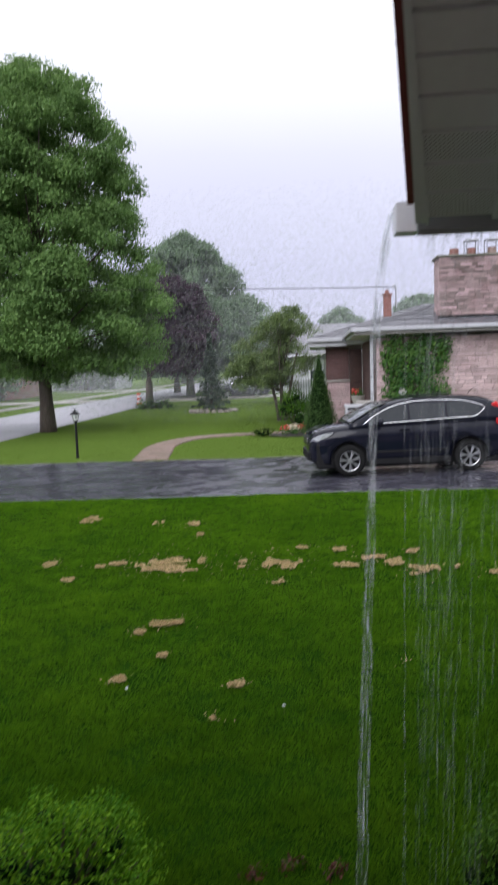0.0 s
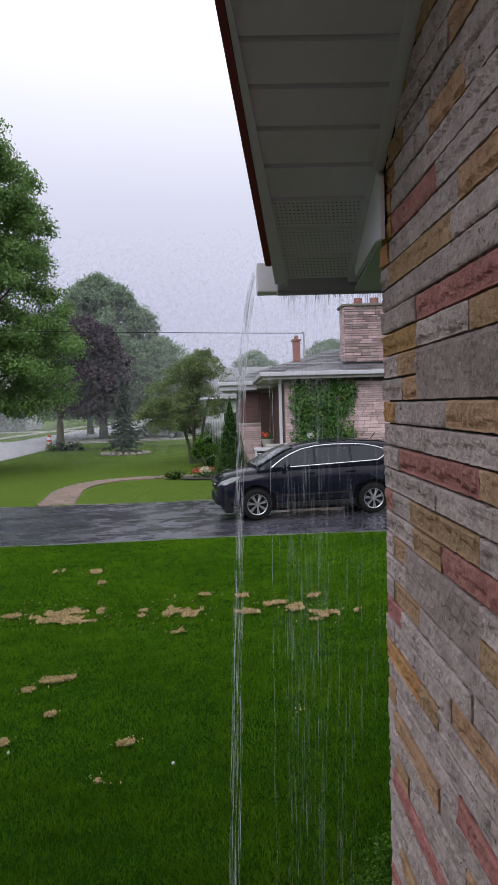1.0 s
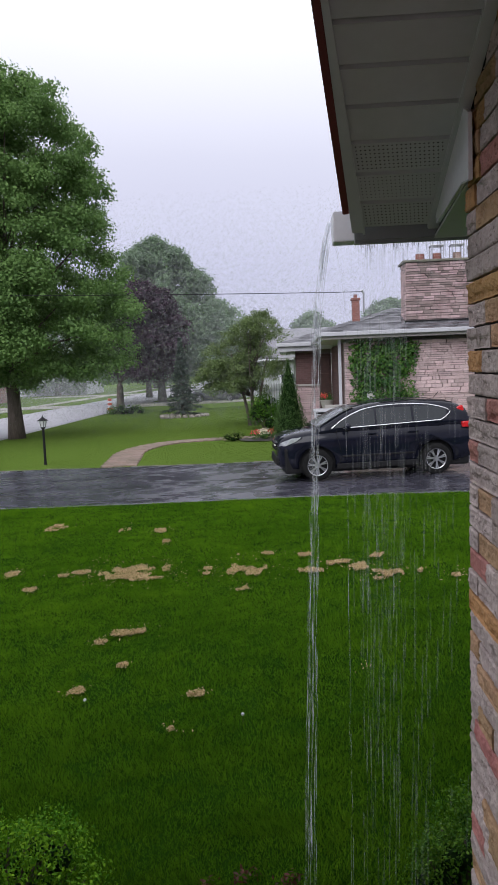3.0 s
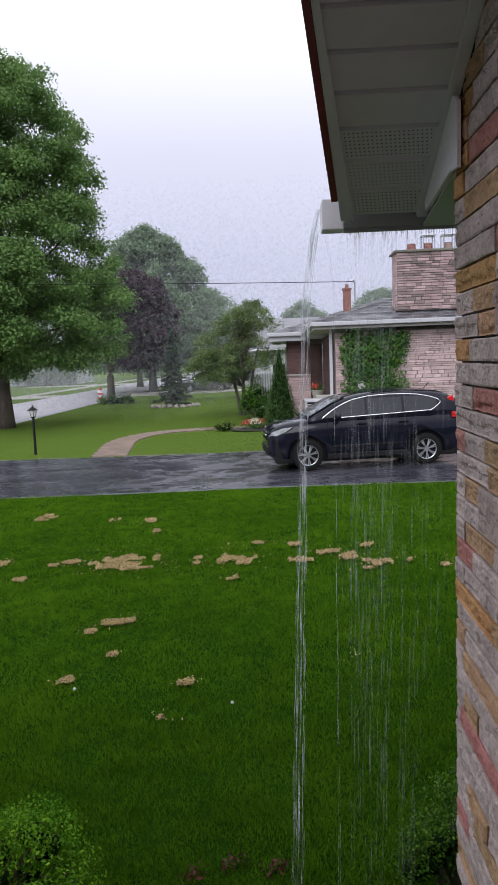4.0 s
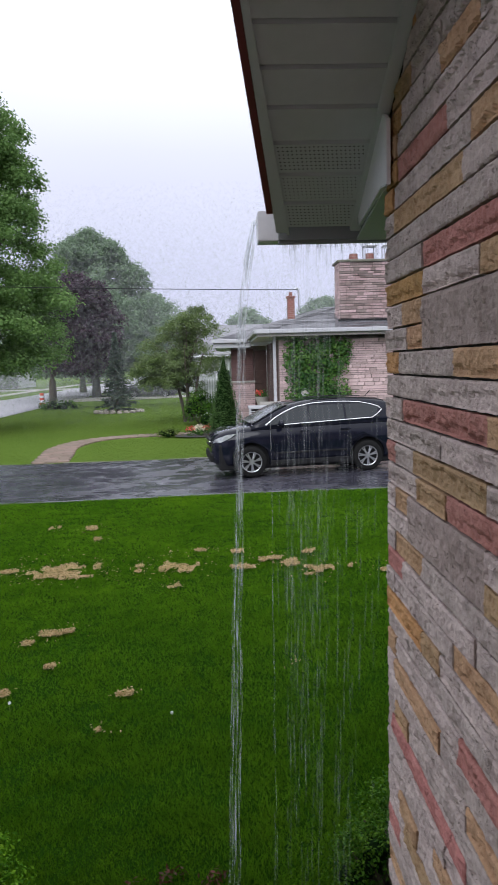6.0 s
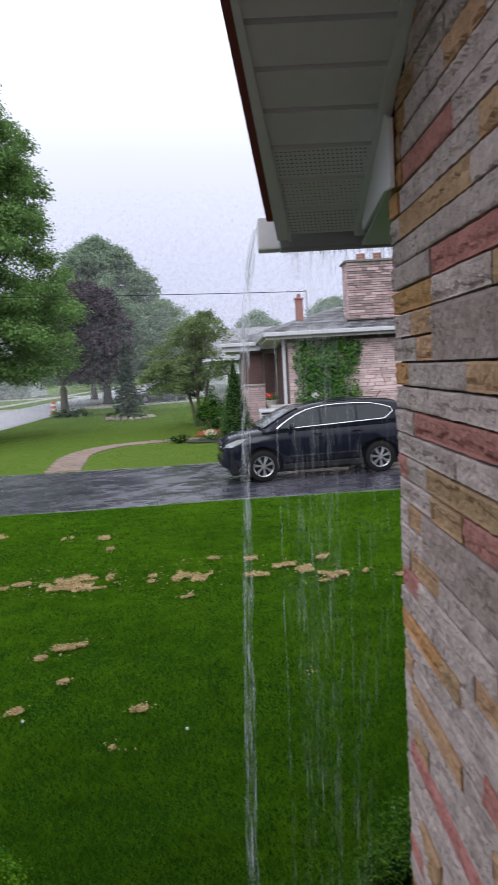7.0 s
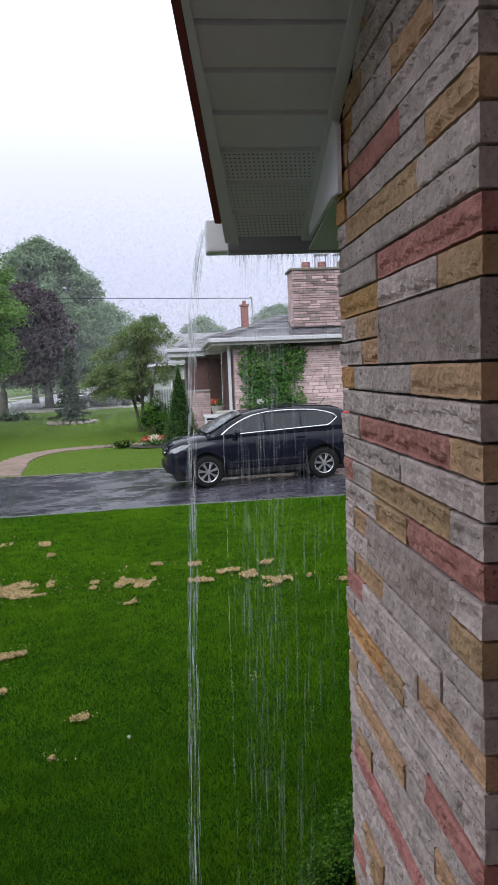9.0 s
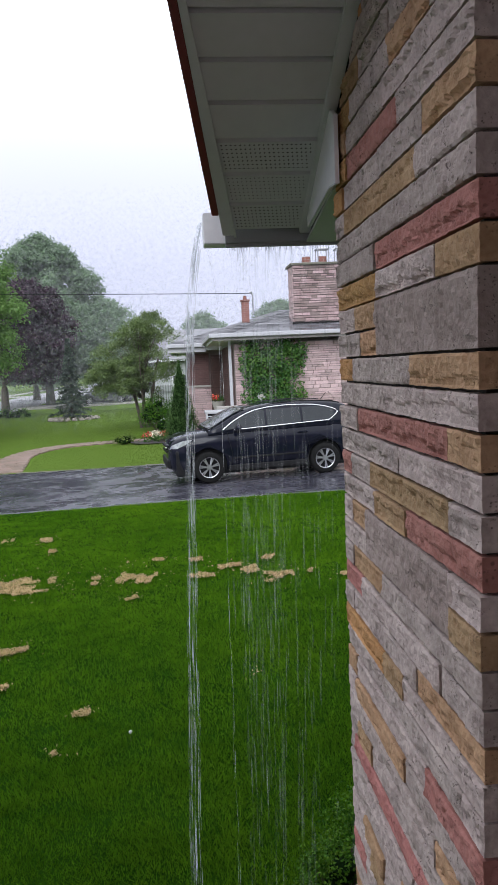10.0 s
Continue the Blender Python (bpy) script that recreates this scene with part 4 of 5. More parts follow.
part("roof_flashing", box((3.48, 20.85, 3.70), (5.95, 20.93, 3.78), 0.01), M_IRON, big)
small = part("brick_chimney", box((2.50, 27.0, 4.2), (2.78, 27.28, 5.00)), M_REDBRICK, nb, "small red brick chimney")
part("chimney_crown", box((2.46, 26.96, 5.00), (2.82, 27.32, 5.07), 0.015), M_REDBRICK, small)
part("chimney_pot", add_tube(bmesh.new(), (2.64, 27.14, 5.07), (2.64, 27.14, 5.22), 0.08, 0.07, 10), M_REDBRICK, small)
mast = part("service_mast", sweep(bmesh.new(), [(2.62, 24.0, 4.3), (2.62, 24.0, 4.95)], 0.028), M_ALLOY, nb, "grey metal service mast")
part("mast_hood", sweep(bmesh.new(), [(2.62, 24.0, 4.93), (2.58, 24.0, 5.05), (2.5, 24.0, 5.02)], 0.04), M_ALLOY, mast)
pts = [(2.6 + (-40 - 2.6) * i / 30, 24 + 6 * i / 30, 5.0 + 3.0 * i / 30 - 1.3 * (i / 30) * (1 - i / 30)) for i in range(31)]
tagged(link("overhead_cable", sweep(bmesh.new(), pts, 0.013, 5), M_IRON), "thin black overhead service cable strung to the mast", "cable")
# the air conditioner that stands before the porch
ac = thing("air_conditioner", (0.64, 19.45, gz(0.9)), "pale grey louvred air conditioner unit on a pad beside the wall", "air conditioner")
part("pad", box((-0.05, -0.05, 0), (0.83, 0.75, 0.36), 0.015), M_CONC, ac)
part("cabinet", box((0.04, 0.04, 0.36), (0.74, 0.66, 1.20), 0.02), M_IRON, ac)
for k in range(14):
    part("louvre", box((0.02, 0.0, 0.40 + 0.055 * k), (0.76, 0.03, 0.425 + 0.055 * k), 0.004), M_TRIMW, ac)
for xx in (0.0, 0.72):
    part("corner_post", box((xx, -0.01, 0.36), (xx + 0.06, 0.05, 1.20), 0.008), M_TRIMW, ac)
part("top_cover", box((-0.01, -0.02, 1.20), (0.79, 0.72, 1.27), 0.02), M_TRIMW, ac)
vent = thing("wall_vent", (2.36, 20.36, 1.62), "small round pale dryer vent among the ivy", "vent")
part("hood", add_tube(bmesh.new(), (0, 0.14, 0), (0, 0, 0), 0.10, 0.12, 16), M_TRIMW, vent)
part("flap", add_tube(bmesh.new(), (0, -0.004, 0), (0, -0.02, 0), 0.08, 0.06, 16), M_CONC, vent)
# white picket fence behind the cedar
fence = thing("picket_fence", (-1.3, 33.2, gz(-0.8)), "low white picket fence beside the bungalow", "fence")
for k in range(13):
    part("picket", add_prism(bmesh.new(), [(0.12 * k, 0.1), (0.12 * k + 0.075, 0.1), (0.12 * k + 0.075, 1.78), (0.12 * k + 0.037, 1.85), (0.12 * k, 1.78)], -0.012, 0.012), M_WHITE, fence)
for zz in (0.5, 1.45):
    part("rail", box((-0.02, 0.013, zz), (1.56, 0.05, zz + 0.09), 0.006), M_TRIMW, fence)
part("post", box((-0.12, -0.03, -0.1), (-0.03, 0.06, 2.9), 0.008), M_TRIMW, fence)
# ivy on the bay
rng = np.random.default_rng(31)
lobes = []
for k in range(190):
    x = rng.uniform(1.92, 3.65)
    z = rng.uniform(1.1, 3.15)
    if x > 3.1 and rng.uniform() < 0.35 + 0.3 * math.sin(z * 4):
        continue
    lobes.append((x, 20.48, z, rng.uniform(0.12, 0.26)))
c, nn = clumped(rng, lobes, 1300, 0.03, 1.0)
c[:, 1] = np.minimum(c[:, 1], 20.56)
nn[:, 1] -= 1.2
ivy = thing("ivy", (0, 0, 0), "green ivy climbing the stone wall under the eaves", "ivy")
raw_mesh("leaves", leaf_verts(rng, c, nn, 0.075, 0.06), 4, M_LEAF_IVY, ivy)
part("stem", sweep(bmesh.new(), [(2.5, 20.52, 0.0), (2.45, 20.52, 1.0), (2.6, 20.52, 2.0), (2.5, 20.52, 3.0)], 0.025), M_BARK, ivy)
# hanging planter by the entrance
pl = thing("flower_planter", (1.18, 22.4, 0), "round pale planter with red flowers on a stand", "planter")
part("stand", add_tube(bmesh.new(), (0, 0, 0), (0, 0, 1.15), 0.05, 0.05, 8), M_WHITE, pl)
part("bowl", add_tube(bmesh.new(), (0, 0, 1.12), (0, 0, 1.42), 0.14, 0.24, 14), M_CONC, pl)
c, nn = clumped(rng, [(0, 0, 1.5, 0.22)], 2500, 0.02)
raw_mesh("foliage", leaf_verts(rng, c, nn, 0.06, 0.05), 4, M_LEAF_IVY, pl)
c, nn = clumped(rng, [(-0.1, -0.08, 1.58, 0.13)], 3500, 0.02)
raw_mesh("blossom", leaf_verts(rng, c, nn, 0.05, 0.05), 4, M_FLOWER, pl)


# ---- vehicles ----
def loft(stations, material, name, parent, label="", mirror=True):
    """A closed skin through cross-sections; each station is x and a ring of (y, z) from bottom middle round one side to top middle."""
    bm = bmesh.new()
    rings = []
    for x, ring in stations:
        pts = [(x, y, z) for y, z in ring] + [(x, -y, z) for y, z in reversed(ring)]
        rings.append([bm.verts.new(p) for p in pts])
    n = len(rings[0])
    for a, b in zip(rings, rings[1:]):
        for i in range(n):
            bm.faces.new((a[i], a[(i + 1) % n], b[(i + 1) % n], b[i]))
    bm.faces.new(rings[0])
    bm.faces.new(rings[-1][::-1])
    bmesh.ops.recalc_face_normals(bm, faces=bm.faces)
    return part(name, bm, material, parent, label, smooth=True)


def curve_at(table, x):
    return float(np.interp(x, [p[0] for p in table], [p[1] for p in table]))


TOP = [(-0.93, 0.74), (-0.90, 0.86), (-0.8, 0.95), (-0.55, 1.02), (-0.2, 1.07), (0.1, 1.10), (0.5, 1.12), (3.0, 1.14), (3.45, 1.12), (3.62, 1.0)]
HALF = [(-0.93, 0.50), (-0.86, 0.68), (-0.6, 0.82), (-0.2, 0.90), (0.4, 0.91), (2.8, 0.91), (3.3, 0.86), (3.55, 0.78), (3.62, 0.70)]
LOW = [(-0.93, 0.42), (-0.85, 0.30), (-0.5, 0.24), (3.1, 0.24), (3.5, 0.34), (3.62, 0.45)]
ROOF = [(-0.02, 1.10), (0.3, 1.27), (0.6, 1.43), (0.85, 1.525), (1.15, 1.59), (1.6, 1.63), (2.2, 1.635), (2.8, 1.60), (3.15, 1.535), (3.35, 1.42), (3.48, 1.13)]
RHALF = [(0.25, 0.74), (0.95, 0.66), (1.3, 0.62), (2.6, 0.62), (3.2, 0.58), (3.5, 0.62)]


def side_y(x, z):
    """Half width of the car at a height: upright flanks, then the lean of the windows."""
    w, belt = curve_at(HALF, x), 1.09
    if z <= belt:
        t = (z - 0.24) / (belt - 0.24)
        return w * (0.955 + 0.045 * math.sin(math.pi * min(1, max(0, t))))
    top = max(curve_at(ROOF, x), belt + 0.02)
    t = min(1, (z - belt) / (1.65 - belt))
    return w * 0.955 - t * (w * 0.955 - 0.66)


def nose(x):
    """Draws the front of the car in a little."""
    return x if x > -0.5 else -0.5 + (x + 0.5) * 0.8


def suv(paint, at, turn, label, group="", lean=0.0):
    car = thing("suv", at, label, "car", group)
    car.matrix_basis = pose(*at, 0, lean, turn)
    st = []
    for x in [-0.93, -0.91, -0.87, -0.8, -0.68, -0.5, -0.25, 0, 0.28, 0.6, 1.0, 1.5, 2.0, 2.5, 2.9, 3.2, 3.4, 3.52, 3.59, 3.62]:
        zl, zt, w = curve_at(LOW, x), curve_at(TOP, x), curve_at(HALF, x)
        h = zt - zl
        ring = [(0.001, zl), (w * 0.80, zl), (w * 0.95, zl + h * 0.06), (w * 0.985, zl + h * 0.28), (w, zl + h * 0.52), (w * 0.985, zl + h * 0.74), (w * 0.95, zl + h * 0.90), (w * 0.88, zt - 0.015), (w * 0.6, zt + 0.012), (0.001, zt + 0.025)]
        st.append((nose(x), ring))
    body = loft(st, paint, "body", car)
    cut = bmesh.new()
    for hx in (0.0, 2.62):
        add_tube(cut, (hx, -1.2, 0.36), (hx, 1.2, 0.36), 0.405, 0.405, 28)
    cutter = link("cutter", cut, M_BLACK)
    cutter.parent = car
    mod = body.modifiers.new("arches", "BOOLEAN")
    mod.operation, mod.object, mod.solver = "DIFFERENCE", cutter, "EXACT"
    bpy.context.view_layer.update()
    done = bpy.data.meshes.new_from_object(body.evaluated_get(bpy.context.evaluated_depsgraph_get()))
    body.modifiers.clear()
    body.data = done
    bpy.data.objects.remove(cutter)
    part("underbody", box((-0.70, -0.78, 0.17), (3.40, 0.78, 0.75), 0.05), M_BLACK, car)
    # cabin
    st = []
    for x in [0.02, 0.2, 0.4, 0.6, 0.8, 1.0, 1.2, 1.5, 1.9, 2.3, 2.7, 3.0, 3.2, 3.35, 3.46]:
        zt = curve_at(ROOF, x)
        base = side_y(x, 1.08) - 0.012
        t = (zt - 1.05) / 0.6
        wt = base + (0.66 - base) * min(1, t)
        ring = [(0.001, 1.03), (base, 1.03)] + [(base + (wt - base) * s, 1.05 + (zt - 1.05) * s) for s in (0.3, 0.6, 0.86)] + [(wt - 0.04, zt - 0.012), (wt * 0.7, zt + 0.012), (0.001, zt + 0.02)]
        st.append((x, ring))
    cabin = loft(st, paint, "cabin", car)
    # glass set a hair proud of the cabin
    def pane(name, outline, sgn, material=M_CARGLASS, out=0.006):
        bm = bmesh.new()
        a = [bm.verts.new((x, sgn * (side_y(x, z) + out - 0.012), z)) for x, z in outline]
        b = [bm.verts.new((x, sgn * (side_y(x, z) - 0.03), z)) for x, z in outline]
        bm.faces.new(a)
        for i in range(len(a)):
            bm.faces.new((a[i], b[i], b[(i + 1) % len(a)], a[(i + 1) % len(a)]))
        bmesh.ops.recalc_face_normals(bm, faces=bm.faces)
        bmesh.ops.triangulate(bm, faces=[f for f in bm.faces if len(f.verts) > 4])
        return part(name, bm, material, car)
    def arch(x):
        return curve_at([(0.34, 1.12), (0.55, 1.27), (0.8, 1.40), (1.05, 1.49), (1.4, 1.545), (1.8, 1.56), (2.2, 1.55), (2.5, 1.525), (2.75, 1.47), (2.95, 1.40)], x)
    def sill(x):
        return 1.115 + 0.075 * max(0, (x - 0.4) / 2.4)
    for sgn in (-1, 1):
        for a, b in ((0.42, 1.30), (1.35, 2.12), (2.17, 2.90)):
            xs = [a + (b - a) * i / 7 for i in range(8)]
            pane("side_window", [(x, sill(x) + 0.015) for x in xs] + [(x, max(sill(x) + 0.02, arch(x))) for x in reversed(xs)], sgn)
        xs = [0.34 + (2.93 - 0.34) * i / 30 for i in range(31)]
        loop = [(x, arch(x) + 0.012) for x in xs] + [(2.99, 1.36), (2.96, 1.32), (2.85, 1.24)] + [(x, sill(x)) for x in reversed(xs[3:29])]
        part("window_trim", sweep(bmesh.new(), [(x, sgn * (side_y(x, z) + 0.002), z) for x, z in loop], 0.0135), M_CHROME, car, "bright chrome window trim")
        # mirror
        mb = bmesh.new()
        bmesh.ops.create_uvsphere(mb, u_segments=14, v_segments=8, radius=1, matrix=Matrix.Translation((0.66, sgn * 1.0, 1.17)) @ Matrix.Diagonal((0.07, 0.13, 0.085, 1)))
        add_tube(mb, (0.68, sgn * 0.84, 1.12), (0.67, sgn * 0.98, 1.14), 0.025, 0.03)
        part("door_mirror", mb, paint, car, smooth=True)
        # door seams and handles
        for x in (0.48, 1.44, 2.22):
            part("door_seam", sweep(bmesh.new(), [(x + 0.04 * math.sin(k), sgn * (side_y(x, 0.36 + 0.145 * k) + 0.0005), 0.36 + 0.145 * k) for k in range(6)], 0.005, 4), M_BLACK, car)
        for x in (1.2, 2.12):
            part("door_handle", box((x - 0.11, sgn * 0.925 - 0.018, 0.965), (x + 0.11, sgn * 0.925 + 0.018, 0.995), 0.008), paint, car)
        part("sill_cladding", box((0.42, sgn * 0.88 - 0.035, 0.24), (2.20, sgn * 0.88 + 0.035, 0.36), 0.02), M_BLACK, car)
        part("side_moulding", box((0.55, sgn * 0.905 - 0.02, 0.50), (2.15, sgn * 0.905 + 0.02, 0.535), 0.008), M_BLACK, car)
        # lamps
        hb = bmesh.new()
        pts = [(-0.89, 0.77), (-0.84, 0.86), (-0.55, 0.955), (-0.33, 0.975), (-0.45, 0.89), (-0.70, 0.79)]
        a = [hb.verts.new((nose(x), sgn * (curve_at(HALF, x) + 0.008), z)) for x, z in pts]
        b = [hb.verts.new((nose(x) + 0.03, sgn * (curve_at(HALF, x) - 0.10), z)) for x, z in pts]
        hb.faces.new(a)
        hb.faces.new(b)
        for i in range(len(a)):
            hb.faces.new((a[i], b[i], b[(i + 1) % len(a)], a[(i + 1) % len(a)]))
        bmesh.ops.recalc_face_normals(hb, faces=hb.faces)
        bmesh.ops.triangulate(hb, faces=hb.faces)
        part("headlight", hb, M_LENS, car, "clear headlight lens")
        tb = bmesh.new()
        add_box(tb, (3.22, sgn * 0.76 - 0.12, 1.00), (3.56, sgn * 0.76 + 0.09, 1.13), 0.03)
        add_box(tb, (3.24, sgn * 0.68 - 0.05, 1.14), (3.40, sgn * 0.68 + 0.07, 1.50), 0.03, Matrix.Translation((3.4, 0, 1.1)) @ Matrix.Rotation(radians(-16), 4, "Y") @ Matrix.Translation((-3.4, 0, -1.1)))
        part("tail_light", tb, M_REDLENS, car, "red tail light lens")
        part("fog_light", add_tube(bmesh.new(), (-0.73, sgn * 0.58, 0.45), (-0.80, sgn * 0.57, 0.45), 0.04, 0.04, 14), M_ALLOY, car)
        part("roof_rail", sweep(bmesh.new(), [(1.3, sgn * 0.60, 1.57), (1.5, sgn * 0.60, 1.625), (2.2, sgn * 0.60, 1.645), (2.9, sgn * 0.58, 1.60), (3.1, sgn * 0.58, 1.54)], 0.014), M_BLACK, car)
    wb = bmesh.new()
    rows = []
    for s in range(7):
        x = 0.09 + (0.92 - 0.09) * s / 6
        z = curve_at(ROOF, x) + 0.022
        w = 0.75 - 0.12 * s / 6
        rows.append([wb.verts.new((x - 0.035 - 0.05 * (1 - abs(u)), w * u, z - 0.010 * u * u)) for u in (-1, -0.6, -0.2, 0.2, 0.6, 1)])
    for a, b in zip(rows, rows[1:]):
        for i in range(5):
            wb.faces.new((a[i], a[i + 1], b[i + 1], b[i]))
    bmesh.ops.solidify(wb, geom=wb.faces, thickness=0.006)
    part("windscreen", wb, M_SCREEN, car, smooth=True)
    gr = bmesh.new()
    for z in (0.70, 0.76, 0.82):
        add_box(gr, (-0.868, -0.42, z - 0.02), (-0.81, 0.42, z + 0.02), 0.01)
    grille = part("grille", gr, M_BLACK, car)
    part("grille_bar", box((-0.885, -0.46, 0.775), (-0.84, 0.46, 0.805), 0.01), M_CHROME, grille)
    part("bumper", box((-0.872, -0.60, 0.34), (-0.72, 0.60, 0.55), 0.05), M_BLACK, car)
    part("aerial", sweep(bmesh.new(), [(2.85, 0, 1.62), (2.98, 0, 1.76)], 0.008), M_BLACK, car)
    # wheels
    for hx in (0.0, 2.62):
        for sgn in (-1, 1):
            wheel = new("wheel")
            wheel.parent = car
            wheel.matrix_basis = pose(hx, sgn * 0.80, 0.345)
            tb = bmesh.new()
            prof = [(0.225, -0.105), (0.30, -0.112), (0.335, -0.09), (0.345, -0.04), (0.345, 0.04), (0.335, 0.09), (0.30, 0.112), (0.225, 0.105)]
            rings = [[tb.verts.new((rr * math.cos(a), yy, rr * math.sin(a))) for a in [k * math.tau / 32 for k in range(32)]] for rr, yy in prof]
            for a, b in zip(rings, rings[1:]):
                for k in range(32):
                    tb.faces.new((a[k], a[(k + 1) % 32], b[(k + 1) % 32], b[k]))
            bmesh.ops.recalc_face_normals(tb, faces=tb.faces)
            part("tyre", tb, M_TYRE, wheel, smooth=True)
            rb = bmesh.new()
            f = sgn * 0.085
            for k in range(7):
                a = k * math.tau / 7 + 0.3
                for da in (-0.11, 0.11):
                    p = Vector((0.06 * math.cos(a), f + sgn * 0.008, 0.06 * math.sin(a)))
                    q = Vector((0.215 * math.cos(a + da), f, 0.215 * math.sin(a + da)))
                    add_tube(rb, p, q, 0.017, 0.014, 6)
            add_tube(rb, (0, f - sgn * 0.02, 0), (0, f + sgn * 0.02, 0), 0.065, 0.055, 16)
            ring = [(0.222 * math.cos(k * math.tau / 32), f, 0.222 * math.sin(k * math.tau / 32)) for k in range(33)]
            sweep(rb, ring, 0.013, 6)
            part("rim", rb, M_ALLOY, wheel)
            part("brake_disc", add_tube(bmesh.new(), (0, sgn * 0.0, 0), (0, sgn * 0.03, 0), 0.224, 0.224, 24), M_BLACK, wheel)
    return car


suv(M_PAINT, (0.405, 15.374, 0.035), 6.3, "glossy dark blue-black suv parked on the wet driveway", lean=-0.65)
car2 = suv(M_GREYCAR, (-7.6, 60.0, gz(-6) + 0.03), 0, "slate grey suv parked on a far side drive")
suv(M_WHITECAR, (-31.5, 62.5, gz(-30) + 0.03), 180, "white suv parked across the road")


# ---- trees and shrubs ----
def crown_lobes(rng, x, y, z0, z1, radius, count, shape, lobe):
    """Lobe centres over a crown whose radius at each height (0 to 1) is shape(h)."""
    out = []
    for k in range(count):
        h = (k + rng.uniform(0, 1)) / count
        a = k * 2.39996 + rng.uniform(-0.4, 0.4)
        r = radius * shape(h) * (rng.uniform(0.55, 1.0) if k % 3 else rng.uniform(0.1, 0.5))
        r *= 1 + 0.12 * math.sin(3 * a + 7 * h)
        out.append((x + r * math.cos(a), y + r * math.sin(a), z0 + (z1 - z0) * h, lobe * rng.uniform(0.7, 1.25) * (1 - 0.35 * h)))
    return out


def bough_lobes(rng, x, z0, z1, radius, count, shape, spread, lobe):
    """Layered boughs: each a flat, drooping fan of small leaf clumps, with shaded gaps between the layers."""
    out = []
    for k in range(count):
        h = rng.uniform(0, 1) ** 1.08
        a = rng.uniform(0, math.tau)
        b = spread * rng.uniform(0.7, 1.3) * (1 - 0.45 * h)
        reach = radius * shape(h) * (rng.uniform(0.84, 1.03) if k % 4 else rng.uniform(0.25, 0.6))
        for j in range(9):
            u, v = rng.uniform(-1, 1), rng.uniform(-1, 1) * 0.85
            r = max(0.0, reach - b + b * u)
            z = z0 + (z1 - z0) * h + b * (0.22 - 0.40 * max(0, u) ** 2 - 0.25 * v * v) + rng.uniform(-0.28, 0.22) * b
            out.append((x + r * math.cos(a) - v * b * math.sin(a), r * math.sin(a) + v * b * math.cos(a), z, lobe * rng.uniform(0.7, 1.25) * (1 - 0.25 * h)))
    return out


def tree(name, at, z0, z1, radius, count, lobe, per, leaf, shape, material, trunk_r, label, seed, stems=1, flat=0.6, limbs=26, droop=0.0, shift=0.0, spread=0.0, lean_x=0.0):
    rng = np.random.default_rng(seed)
    t = thing(name, (at[0], at[1], gz(at[0])), label, "tree")
    tb = bmesh.new()
    if spread:
        lob = bough_lobes(rng, shift, z0, z1, radius, count, shape, spread, lobe)
        lob += crown_lobes(rng, shift, 0, z0, z1, radius * 0.84, count // 3, shape, lobe * 1.6)
    else:
        lob = crown_lobes(rng, shift, 0, z0, z1, radius, count, shape, lobe)
    lob = [(x + lean_x * (z - z0), y, z, r) for x, y, z, r in lob]
    for s in range(stems):
        a = s * math.tau / max(1, stems) + 0.5
        off = 0.0 if stems == 1 else 0.16
        lean = 0.0 if stems == 1 else radius * 0.35
        top = z0 + (z1 - z0) * (0.8 if stems == 1 else 0.5)
        pts, rad = [], []
        for k in range(9):
            f = k / 8
            pts.append((off * math.cos(a) + lean * math.cos(a) * f ** 1.3 + 0.12 * trunk_r * math.sin(5 * f + seed), off * math.sin(a) + lean * math.sin(a) * f ** 1.3, -0.15 + (top + 0.15) * f))
            rad.append(trunk_r * ((1 - 0.85 * f) + 0.25 * max(0, 0.08 - f) / 0.08))
        sweep(tb, pts, rad, 10)
    part("trunk", tb, M_BARK, t, smooth=True)
    lb = bmesh.new()
    for i in range(0, len(lob), max(1, len(lob) // limbs)):
        x, y, z, r = lob[i]
        f = rng.uniform(0.45, 0.75)
        zs = max(z0 * 0.75, z * f)
        sweep(lb, [(0.03 * x, 0.03 * y, zs), (x * 0.45, y * 0.45, zs + (z - zs) * 0.55 + 0.15), (x * 0.92, y * 0.92, z)], [trunk_r * 0.30, trunk_r * 0.18, trunk_r * 0.05], 6)
    part("branchwork", lb, M_BARK, t, smooth=True)
    c, nn = clumped(rng, lob, per, leaf * 0.9, flat)
    c[:, 2] -= droop * rng.uniform(0, 1, len(c)) ** 2
    raw_mesh("crown", leaf_verts(rng, c, nn, leaf, leaf * 0.8, 0.42), 4, material, t)
    return t


def oval(h):
    return max(0.08, math.sin(math.pi * min(1, 0.12 + 0.88 * h) ** 0.8)) ** 0.75


def maple(h):
    return curve_at([(0, 0.78), (0.14, 0.98), (0.3, 0.94), (0.42, 0.86), (0.5, 0.80), (0.63, 0.80), (0.78, 0.74), (0.9, 0.62), (1, 0.26)], h)


def vase(h):
    return curve_at([(0, 0.62), (0.2, 0.92), (0.45, 1.0), (0.7, 0.86), (0.9, 0.55), (1, 0.2)], h)


def round_top(h):
    return max(0.15, math.sqrt(max(0, 1 - (1.7 * h - 0.7) ** 2)))


def broad(h):
    return curve_at([(0, 0.80), (0.12, 0.98), (0.3, 1.02), (0.47, 0.93), (0.62, 0.76), (0.76, 0.58), (0.9, 0.36), (1, 0.12)], h)


tree("maple_tree", (-12.55, 30.9), 2.7, 15.9, 6.1, 400, 0.46, 500, 0.118, maple, M_LEAF, 0.33, "tall full green maple tree on the lawn by the road", 15, flat=0.55, droop=0.15, spread=1.1)
